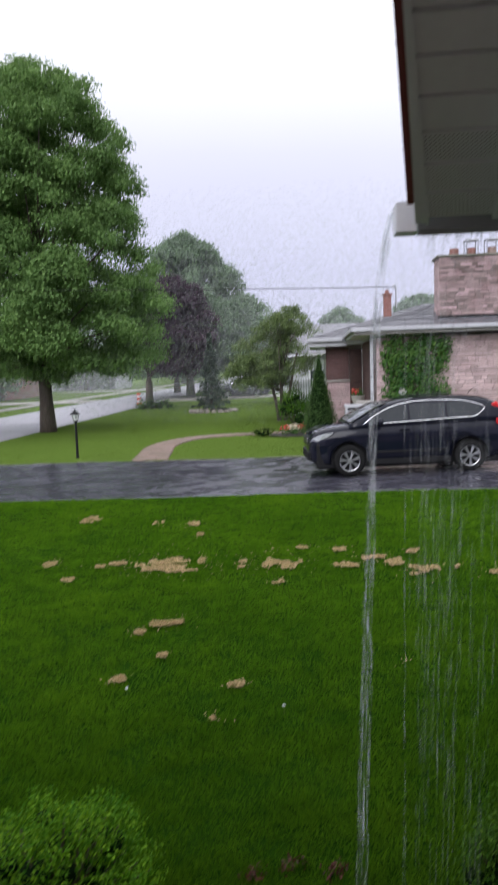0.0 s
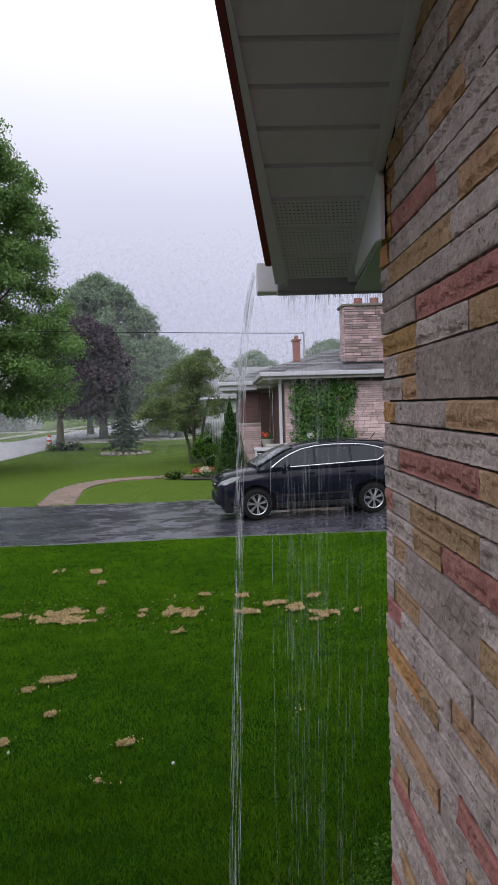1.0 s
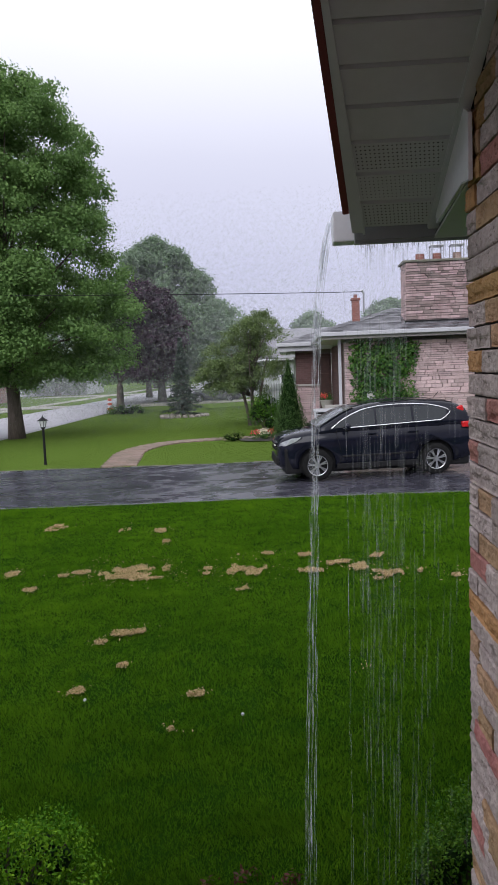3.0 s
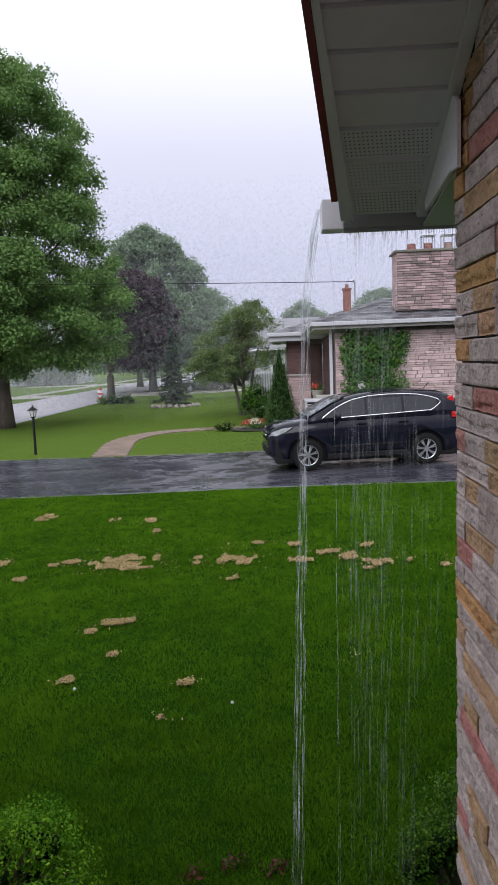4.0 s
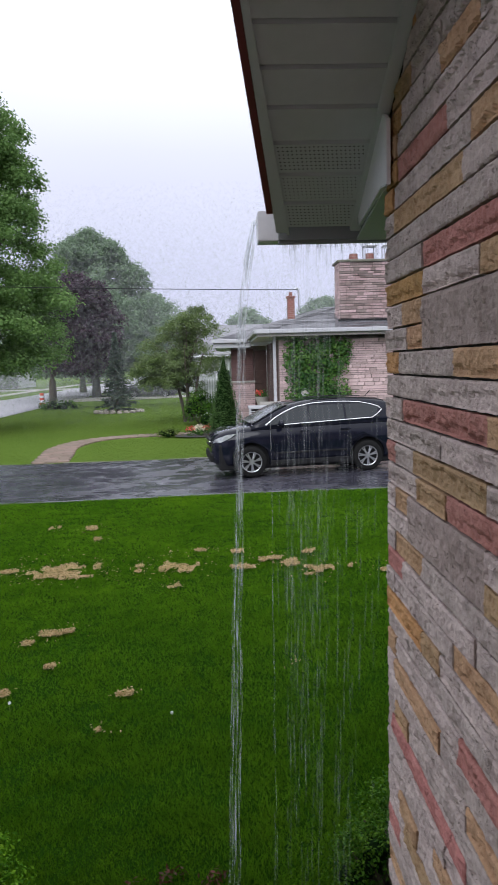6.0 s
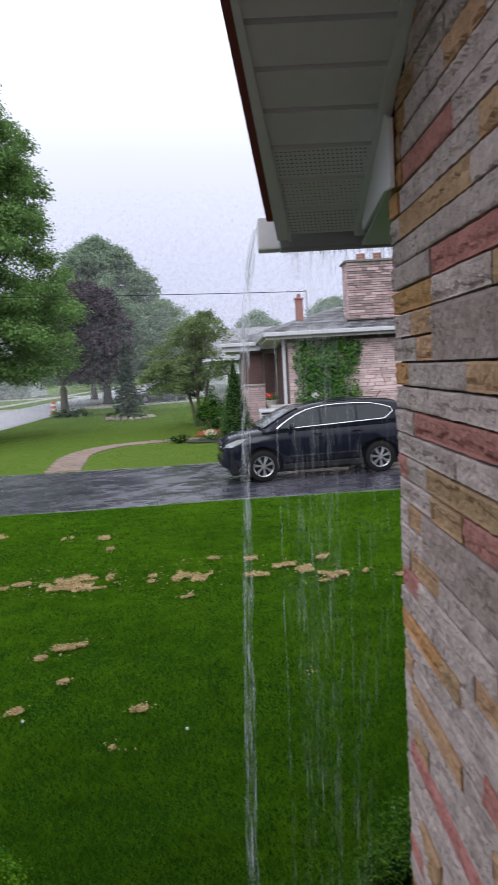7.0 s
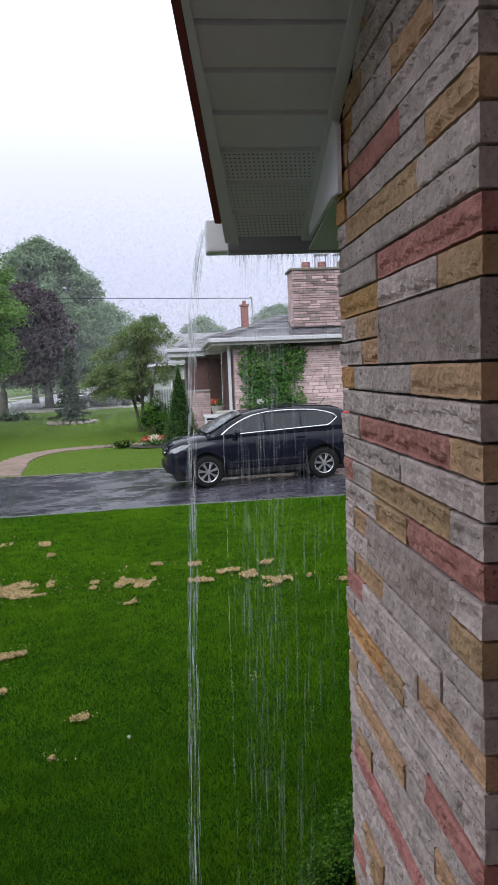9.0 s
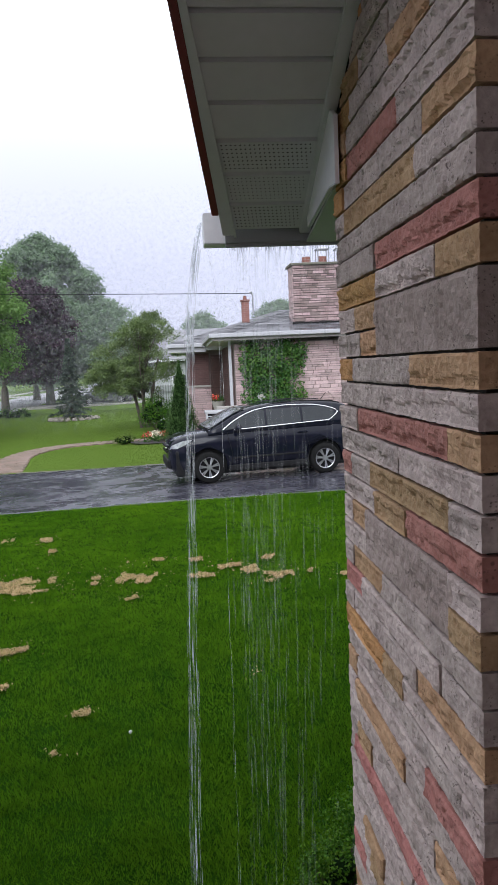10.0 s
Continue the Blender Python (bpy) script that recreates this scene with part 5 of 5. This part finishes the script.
tree("purple_maple", (-12.0, 49.2), 2.9, 9.1, 3.55, 110, 0.46, 560, 0.14, round_top, M_LEAF_RED, 0.30, "dark purple-leaved maple tree by the road", 6, droop=0.2, shift=1.7, spread=1.2)
tree("ornamental_tree", (-1.72, 31.7), 1.75, 5.0, 2.35, 70, 0.24, 1500, 0.070, vase, M_LEAF_GREY, 0.075, "small grey-green multi-stemmed ornamental tree", 7, stems=6, flat=0.55, limbs=60, shift=-0.72, spread=0.75, lean_x=0.38)
tree("shade_tree", (-11.6, 64), 2.5, 14.4, 7.4, 230, 0.62, 300, 0.20, broad, M_LEAF_HAZED, 0.38, "broad green shade tree far along the street", 40, limbs=20, flat=0.6, spread=1.35)
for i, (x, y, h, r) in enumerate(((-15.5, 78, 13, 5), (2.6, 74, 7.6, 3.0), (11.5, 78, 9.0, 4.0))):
    tree("shade_tree", (x, y), 2.4, h, r, 60, 0.7, 420, 0.21, round_top, M_LEAF_HAZED, 0.35, "broad green shade tree far along the street", 41 + i, limbs=14, spread=1.3)
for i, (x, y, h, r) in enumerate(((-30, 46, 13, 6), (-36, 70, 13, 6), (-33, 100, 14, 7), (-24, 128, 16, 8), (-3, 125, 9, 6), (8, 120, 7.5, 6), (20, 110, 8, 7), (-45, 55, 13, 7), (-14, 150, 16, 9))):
    tree("backdrop_tree", (x, y), 1.5, h, r, 60, 2.2, 60, 0.45, round_top, M_LEAF_HAZED, 0.4, "distant green tree with haze painted into its leaves", 60 + i, limbs=8)


def spruce(at, height, radius, seed):
    rng = np.random.default_rng(seed)
    t = thing("spruce_tree", (at[0], at[1], gz(at[0])), "small thin dark spruce ringed with stones", "tree")
    part("trunk", sweep(bmesh.new(), [(0, 0, -0.1), (0, 0, height * 0.5), (0, 0, height)], [0.10, 0.06, 0.01], 8), M_BARK, t)
    cs, ns = [], []
    lb = bmesh.new()
    for k in range(120):
        f = (k / 120) ** 0.85
        z, L, a = 0.25 + (height - 0.3) * f, radius * (1 - f) ** 1.2 * rng.uniform(0.7, 1.1) + 0.06, k * 2.4 + rng.uniform(-0.3, 0.3)
        tip = np.array((L * math.cos(a), L * math.sin(a), -0.22 * L + 0.1))
        sweep(lb, [(0, 0, z), (tip[0] * 0.5, tip[1] * 0.5, z - 0.02 * L), (tip[0], tip[1], z + tip[2])], [0.02, 0.012, 0.004], 4)
        m = int(24 + 120 * L)
        s = rng.uniform(0.1, 1, (m, 1))
        cs.append(np.array((0, 0, z)) + tip * s + rng.normal(0, 0.03 + 0.03 * L, (m, 3)) * np.array((1, 1, 0.6)))
        ns.append(rng.normal(0, 1, (m, 3)))
    part("branchwork", lb, M_BARK, t)
    raw_mesh("needles", leaf_verts(rng, np.concatenate(cs), np.concatenate(ns), 0.17, 0.04), 4, M_SPRUCE, t)


spruce((-6.4, 41.6), 4.7, 1.25, 9)
ring = thing("stone_ring", (-6.3, 41.4, gz(-6.3)), "low ring of rough field stones round the spruce", "garden edging")
rk = random.Random(3)
for k in range(22):
    a = k * math.tau / 22
    bm = bmesh.new()
    bmesh.ops.create_icosphere(bm, subdivisions=2, radius=0.17)
    for v in bm.verts:
        v.co *= 1 + 0.35 * noise.noise(v.co * 7 + Vector((k, 0, 0)))
        v.co.z *= 0.75
    o = part("field_stone", bm, M_ROCK, ring)
    o.matrix_basis = pose(1.35 * math.cos(a), 1.1 * math.sin(a), 0.05, 0, 0, rk.uniform(0, 360))


def shrub(name, at, lobes, per, leaf, material, label, seed, flat=0.8, spread=0.8):
    rng = np.random.default_rng(seed)
    t = thing(name, (at[0], at[1], gz(at[0])), label, "shrub")
    c, nn = clumped(rng, lobes, per, leaf * 0.6, flat)
    c[:, 2] = np.maximum(c[:, 2], 0.02)
    raw_mesh("leaves", leaf_verts(rng, c, nn, leaf, leaf * 0.55, spread), 4, material, t)
    tb = bmesh.new()
    for x, y, z, r in lobes[::2]:
        sweep(tb, [(x * 0.15, y * 0.15, -0.03), (x * 0.6, y * 0.6, z * 0.55), (x, y, z)], [0.02, 0.013, 0.005], 5)
    part("woody_stem", tb, M_BARK, t)
    # Dark solid cores, so the gaps between leaves look shaded.
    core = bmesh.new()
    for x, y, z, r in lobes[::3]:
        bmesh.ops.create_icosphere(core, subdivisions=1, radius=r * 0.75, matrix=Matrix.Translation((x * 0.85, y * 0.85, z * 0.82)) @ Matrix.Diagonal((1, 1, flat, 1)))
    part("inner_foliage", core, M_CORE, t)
    return t


def mound_lobes(rng, rx, ry, h, n, lobe):
    out = []
    for k in range(n):
        a, u = rng.uniform(0, math.tau), rng.uniform(0, 1)
        q = math.sqrt(u)
        out.append((rx * q * math.cos(a), ry * q * math.sin(a), h * math.sqrt(max(0.02, 1 - 0.85 * u)) * rng.uniform(0.45, 1.0), lobe * rng.uniform(0.7, 1.3)))
    return out


rng = np.random.default_rng(77)
shrub("boxwood_shrub", (-1.50, 2.06), mound_lobes(rng, 0.49, 0.42, 0.59, 85, 0.085), 20000, 0.021, M_LEAF_BOX, "bright green rounded boxwood shrub beside the lawn", 78)
shrub("dark_shrub", (0.65, 2.18), mound_lobes(rng, 0.23, 0.32, 0.58, 60, 0.08), 22000, 0.019, M_LEAF_YEW, "dark green leafy shrub at the wall corner", 79)
# columnar cedar
rng = np.random.default_rng(80)
lob = []
for k in range(70):
    f = k / 70
    a = k * 2.4
    r = 0.56 * (1 - f) ** 0.95
    lob.append((r * math.cos(a), r * math.sin(a), 0.12 + 2.75 * f, 0.20 * (1 - 0.78 * f)))
cedar = thing("cedar_shrub", (-0.05, 24.2, gz(0)), "narrow pointed green cedar shrub beside the bungalow", "shrub")
c, nn = clumped(rng, lob, 11000, 0.015, 1.4)
raw_mesh("foliage", leaf_verts(rng, c, nn, 0.050, 0.022, 0.3), 4, M_CEDAR, cedar)
part("trunk", sweep(bmesh.new(), [(0, 0, -0.05), (0, 0, 1.2), (0, 0, 2.4)], [0.07, 0.05, 0.01]), M_BARK, cedar)
# Dark cone inside the cedar, its inner shade put into the colour.
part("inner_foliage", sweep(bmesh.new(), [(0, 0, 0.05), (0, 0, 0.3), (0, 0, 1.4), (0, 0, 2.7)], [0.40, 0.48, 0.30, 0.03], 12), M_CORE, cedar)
shrub("garden_shrub", (-1.0, 29.3), mound_lobes(rng, 0.9, 0.7, 1.5, 40, 0.30), 700, 0.08, M_LEAF_YEW, "dark green garden shrub under the small tree", 81)
shrub("ground_cover", (-11.2, 47.6), mound_lobes(rng, 1.5, 0.9, 0.55, 40, 0.28), 350, 0.11, M_LEAF_YEW, "low dark ground cover round the tree trunk", 82)
shrub("hosta_clump", (-2.1, 24.9), mound_lobes(rng, 0.45, 0.35, 0.28, 24, 0.13), 900, 0.09, M_LEAF_OLIVE, "low leafy plants at the edge of the garden bed", 83)
shrub("foundation_shrub", (-0.5, 33.5), mound_lobes(rng, 1.6, 0.8, 1.3, 40, 0.3), 500, 0.09, M_LEAF_YEW, "dark green shrubs behind the small tree", 84)
bed_bm = bmesh.new()
bmesh.ops.create_circle(bed_bm, cap_ends=True, segments=28, radius=1.0, matrix=Matrix.Translation((-0.75, 24.6, gz(-0.75) + 0.03)) @ Matrix.Diagonal((1.15, 0.75, 1, 1)))
tagged(link("flower_bed", bed_bm, M_MORTAR), "dark mulched flower bed beside the driveway", "flower bed", kind="structure")
for i, (x, y, m, lab) in enumerate(((-1.3, 24.5, M_FLOWER, "low red flowering plant in the bed"), (-0.95, 24.4, M_PALEFLOWER, "low pale flowering plant in the bed"), (-0.7, 24.7, M_FLOWER, "low red flowering plant in the bed"), (-1.05, 25.0, M_PALEFLOWER, "low pale flowering plant in the bed"))):
    t = thing("flower_plant", (x, y, gz(x) + 0.02), lab, "flowers", "flowers in the bed")
    c, nn = clumped(rng, [(0, 0, 0.16, 0.19)], 3500, 0.02)
    raw_mesh("foliage", leaf_verts(rng, c, nn, 0.07, 0.04), 4, M_LEAF_IVY, t)
    c, nn = clumped(rng, [(0.05, -0.05, 0.30, 0.14), (-0.1, 0, 0.26, 0.11)], 2200, 0.02)
    raw_mesh("blossom", leaf_verts(rng, c, nn, 0.055, 0.055), 4, m, t)

# ---- yard lamp, marker post, far houses ----
lamp = thing("yard_lamp", (-7.66, 20.6, gz(-7.65)), "black lantern lamp post on the lawn", "lamp")
part("post", add_tube(bmesh.new(), (0, 0, -0.1), (0.0, 0, 1.12), 0.042, 0.036, 12), M_IRON, lamp)
part("base_collar", add_tube(bmesh.new(), (0, 0, -0.02), (0, 0, 0.14), 0.055, 0.04, 12), M_IRON, lamp)
part("cup", add_tube(bmesh.new(), (0, 0, 1.10), (0, 0, 1.18), 0.03, 0.09, 8), M_IRON, lamp)
lan = part("lantern_glass", add_tube(bmesh.new(), (0, 0, 1.18), (0, 0, 1.38), 0.085, 0.13, 6), M_FROST, lamp)
for k in range(6):
    a = k * math.tau / 6
    part("bar", add_tube(bmesh.new(), (0.08 * math.cos(a), 0.08 * math.sin(a), 1.18), (0.115 * math.cos(a), 0.115 * math.sin(a), 1.36), 0.007, 0.007, 5), M_IRON, lan)
part("roof", add_tube(bmesh.new(), (0, 0, 1.37), (0, 0, 1.48), 0.18, 0.03, 6), M_IRON, lamp)
part("finial", add_tube(bmesh.new(), (0, 0, 1.47), (0, 0, 1.56), 0.022, 0.006, 8), M_IRON, lamp)
# A slim roadside marker post, built from barrel-like bands.
barrel = thing("marker_post", (-13.6, 52.5, gz(-13.6) + 0.03), "slim orange and white striped marker post at the kerb", "traffic barrel")
for k in range(5):
    part("orange_band" if k % 2 == 0 else "white_band", add_tube(bmesh.new(), (0, 0, 0.06 + 0.175 * k), (0, 0, 0.233 + 0.175 * k), 0.20 - 0.012 * k, 0.19 - 0.012 * k, 16), M_ORANGE if k % 2 == 0 else M_WHITE, barrel)
part("rubber_base", add_tube(bmesh.new(), (0, 0, 0), (0, 0, 0.06), 0.29, 0.27, 16), M_TYRE, barrel)


def far_house(x0, x1, y0, y1, z, ridge, wall_m, label, face="y"):
    h = thing("house", (0, 0, 0), label, "house")
    part("wall", box((x0, y0, -0.3), (x1, y1, z)), wall_m, h)
    ym = (y0 + y1) / 2
    rb = add_prism(bmesh.new(), [(y0 - 0.5, z - 0.05), (ym, ridge), (y1 + 0.5, z - 0.05), (y1 + 0.5, z + 0.12), (ym, ridge + 0.18), (y0 - 0.5, z + 0.12)], x0 - 0.5, x1 + 0.5, "x")
    part("roof", rb, M_SHINGLE, h)
    n = max(2, int((x1 - x0) / 3))
    for k in range(n):
        xc = x0 + (x1 - x0) * (k + 0.5) / n
        w = part("window", box((xc - 0.6, y0 - 0.05, 1.0), (xc + 0.6, y0 + 0.02, 2.2), 0.01), M_WHITE, h)
        part("pane", box((xc - 0.52, y0 - 0.07, 1.08), (xc + 0.52, y0 - 0.055, 2.12), 0.005), M_CARGLASS, w)
    part("gutter", box((x0 - 0.5, y0 - 0.58, z - 0.02), (x1 + 0.5, y0 - 0.5, z + 0.1), 0.01), M_WHITE, h)
    return h


far_house(-1.7, 9.0, 44, 53, 3.0, 5.0, M_SIDING, "pale sided house with a grey roof behind the bungalow")
far_house(-44, -31, 44, 54, 3.2, 6.0, M_SIDING, "pale sided house across the road")
far_house(-46, -33, 72, 82, 3.2, 6.0, M_REDBRICK, "red brick house across the road")
far_house(-42, -30, 104, 114, 3.2, 6.0, M_SIDING, "pale sided house across the road far off")
far_house(-4, 9, 66, 75, 3.2, 6.0, M_SIDING, "pale sided house behind the far drive")

# ---- small things on the lawn ----
SEEDS = (  # middle x, y and half lengths of each drift of fallen maple keys
    (-2.15, 8.09, 0.46, 0.38), (-1.17, 8.04, 0.15, 0.23), (-0.69, 8.00, 0.25, 0.26), (-0.71, 7.22, 0.11, 0.08), (-2.25, 10.52, 0.11, 0.17), (-2.00, 9.77, 0.07, 0.15), (-2.86, 10.71, 0.08, 0.18), (-4.16, 11.23, 0.17, 0.24), (-2.75, 8.88, 0.08, 0.10), (-2.96, 8.25, 0.25, 0.14), (-3.33, 7.58, 0.09, 0.09), (-1.81, 5.87, 0.14, 0.14), (-1.96, 5.74, 0.07, 0.07), (-1.64, 6.01, 0.06, 0.08), (-1.63, 5.15, 0.05, 0.05), (-1.90, 4.68, 0.08, 0.06), (-0.91, 4.54, 0.07, 0.06), (-1.02, 3.97, 0.05, 0.04), (0.44, 4.92, 0.05, 0.07), (0.09, 7.82, 0.17, 0.10), (0.48, 8.16, 0.17, 0.19), (0.70, 7.91, 0.14, 0.16), (1.00, 7.55, 0.19, 0.21), (0.97, 8.39, 0.11, 0.11), (0.04, 8.62, 0.11, 0.12), (-0.88, 8.73, 0.06, 0.09), (-0.42, 8.75, 0.12, 0.06), (1.75, 7.45, 0.12, 0.14), (1.41, 7.63, 0.05, 0.08), (-3.85, 8.33, 0.10, 0.14),
)
rng = np.random.default_rng(90)
for x, y, a, b in SEEDS:
    slant = rng.uniform(-0.1, 0.5) if a > 0.15 else 0.2
    n = int(120 + 17000 * a * b)
    q = rng.uniform(-1, 1, (n * 3, 2))
    edge = 0.42 + 1.5 * (patches(q[:, 0] * a + x, q[:, 1] * b + y, 0.11, 7) - 0.5) * 2
    q = q[(q ** 2).sum(1) < edge][:n] * np.array((a, b))
    stray = rng.normal(0, 1, (max(4, n // 14), 2)) * np.array((a, b)) * 0.9
    pick = np.concatenate([q, stray])
    n = len(pick)
    pick[:, 1] += pick[:, 0] * slant
    c = np.stack([pick[:, 0], pick[:, 1], 0.030 + 0.028 * rng.uniform(0, 1, n)], 1)
    t = thing("maple_key_drift", (x, y * 0.982, gz(x)), "scattered heap of tan fallen maple keys on the grass", "leaf litter", "drifts on the lawn", kind="stuff")
    raw_mesh("keys", leaf_verts(rng, c, np.tile((0, 0, 1.0), (n, 1)), 0.027, 0.0095, 0.6), 4, M_SEED, t)
for x, y, h in ((-0.51, 4.02, 0.07), (-1.76, 4.35, 0.07)):
    t = thing("dandelion_clock", (x, y, gz(x)), "white dandelion seed head standing in the grass", "flower", "dandelions")
    part("stalk", add_tube(bmesh.new(), (0, 0, 0), (0, 0, h), 0.003, 0.0025, 5), M_LEAF_OLIVE, t)
    c = rng.normal(0, 1, (90, 3))
    c /= np.linalg.norm(c, axis=1, keepdims=True)
    raw_mesh("seed_head", leaf_verts(rng, c * 0.011 + np.array((0, 0, h)), c, 0.006, 0.006, 0.2), 4, M_WHITE, t)


# ---- the rain that spills over the gutter ----
def strand(bm, top, foot, r, rng, breaks=0.35, wob=0.008):
    """A falling thread of water: long drops with gaps between them, thinner as they fall."""
    top, foot = Vector(top), Vector(foot)
    s = 0.0
    length = (foot - top).length
    while s < length:
        run = rng.uniform(0.04, 0.16) * (1 + 0.8 * s)
        e = min(length, s + run)
        pts, rad = [], []
        k = max(3, int((e - s) / 0.05))
        for i in range(k + 1):
            f = i / k
            q = top.lerp(foot, (s + (e - s) * f) / length)
            q = q + Vector((wob * math.sin(s * 9 + i * 0.7), wob * math.cos(s * 7 + i * 0.9), 0))
            pts.append(q)
            rad.append(max(0.0004, r * (math.sin(math.pi * (0.06 + 0.9 * f)) ** 0.7) * (1 - 0.25 * s / length)))
        sweep(bm, pts, rad, 5)
        s = e + rng.uniform(0, breaks) * run


wr = random.Random(12)
spill = thing("gutter_spill", (0, 0, 0), "stream of rainwater pouring from the white gutter end", "water", kind="stuff")
for j in range(22):
    bm = bmesh.new()
    x0 = 0.080 + wr.uniform(-0.014, 0.016)
    dx = wr.gauss(0, 0.006)
    w = wr.uniform(0.6, 1.3)
    arc = [(x0 - 0.074 * (i / 10) ** 0.85 + dx * i / 10, 1.93 + 0.02 * i / 10, 3.06 - 0.40 * (i / 10) ** 1.35) for i in range(11)]
    sweep(bm, arc, [w * (0.0019 + 0.0009 * math.sin(i * 1.3 + j)) for i in range(11)], 5)
    end = Vector(arc[-1])
    strand(bm, end, end + Vector((-0.108 + wr.gauss(0, 0.011), 0.03, -2.63)), wr.uniform(0.0010, 0.0026), wr, 0.4 + 0.12 * j, 0.0022)
    part("stream", bm, M_WATER, spill, smooth=True)
# a thinner second stream from the seam of the end piece
for j in range(2):
    bm = bmesh.new()
    k = wr.uniform(-0.004, 0.004)
    arc = [(0.087 + k + 0.034 * (i / 8) ** 0.8, 1.95, 2.972 - 0.20 * (i / 8) ** 1.3) for i in range(9)]
    sweep(bm, arc, [0.0010 + 0.0004 * math.sin(i + j) for i in range(9)], 5)
    end = Vector(arc[-1])
    strand(bm, end, end + Vector((-0.03 + wr.gauss(0, 0.006), 0.02, -2.74)), wr.uniform(0.0006, 0.0013), wr, 0.8 + 0.4 * j, 0.0015)
    part("stream", bm, M_WATER, spill, smooth=True)
drips = thing("gutter_drips", (0, 0, 0), "threads of rain dripping along the gutter edge", "water", kind="stuff")
bunches = [(0.19, 0.014, 14), (0.235, 0.016, 22), (0.28, 0.022, 22), (0.33, 0.028, 20), (0.39, 0.035, 18), (0.46, 0.045, 10), (0.58, 0.06, 6), (0.78, 0.08, 5)]
for mid, spread, count in bunches:
    for j in range(count):
        bm = bmesh.new()
        x = mid + wr.gauss(0, spread)
        y = wr.choice((1.836, 1.97, 1.97, 1.972))
        z = 2.952 if y < 1.9 else 2.985
        foot = 0.02 if wr.random() < 0.3 else wr.uniform(0.3, 1.7)
        strand(bm, (x, y, z), (x - 0.05 + wr.uniform(-0.02, 0.02), y + 0.05, foot), wr.uniform(0.0018, 0.0048), wr, wr.uniform(2.0, 8.0), 0.001)
        part("thread", bm, M_DRIP, drips, smooth=True)
bm = bmesh.new()
for j in range(85):
    x = 0.155 + j * 0.0055 + wr.uniform(-0.003, 0.003)
    y = wr.choice((1.836, 1.93))
    top = 2.954 if y < 1.9 else 2.968
    sweep(bm, [(x, y, top), (x, y, top - 0.006 - 0.010 * wr.random()), (x + wr.uniform(-0.002, 0.002), y, top - 0.012 - 0.05 * wr.random() ** 3)], [0.0030, 0.0018, 0.0007], 5)
part("hanging_drops", bm, M_WATER, drips, smooth=True)

# low reddish plants at the edge of the bed under the eaves
rng = np.random.default_rng(95)
for x, y in ((-0.42, 2.42), (-0.20, 2.38), (-0.62, 2.36)):
    t = thing("reddish_plant", (x, y, gz(x)), "low reddish-leaved plant at the lawn's edge", "plant", "reddish plants")
    c, nn = clumped(rng, [(0, 0, 0.03, 0.045), (0.05, 0.02, 0.03, 0.04)], 12000, 0.01)
    raw_mesh("leaves", leaf_verts(rng, c, nn, 0.035, 0.014), 4, M_REDLEAF, t)


# ---- distance haze: a veil of faint quads standing in for rain mist, thicker with distance ----
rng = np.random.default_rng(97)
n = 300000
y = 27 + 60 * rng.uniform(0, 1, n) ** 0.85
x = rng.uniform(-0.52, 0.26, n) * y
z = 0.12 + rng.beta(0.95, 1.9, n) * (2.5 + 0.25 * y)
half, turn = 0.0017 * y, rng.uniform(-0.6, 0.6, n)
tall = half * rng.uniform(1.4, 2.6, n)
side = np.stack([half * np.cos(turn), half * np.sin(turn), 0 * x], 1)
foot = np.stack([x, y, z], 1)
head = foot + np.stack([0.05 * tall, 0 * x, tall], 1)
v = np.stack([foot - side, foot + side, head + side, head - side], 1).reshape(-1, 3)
tagged(raw_mesh("haze_veil", v, 4, M_FAR_HAZE), "faint pale quads standing in for rain haze over the street", "rain", kind="stuff")
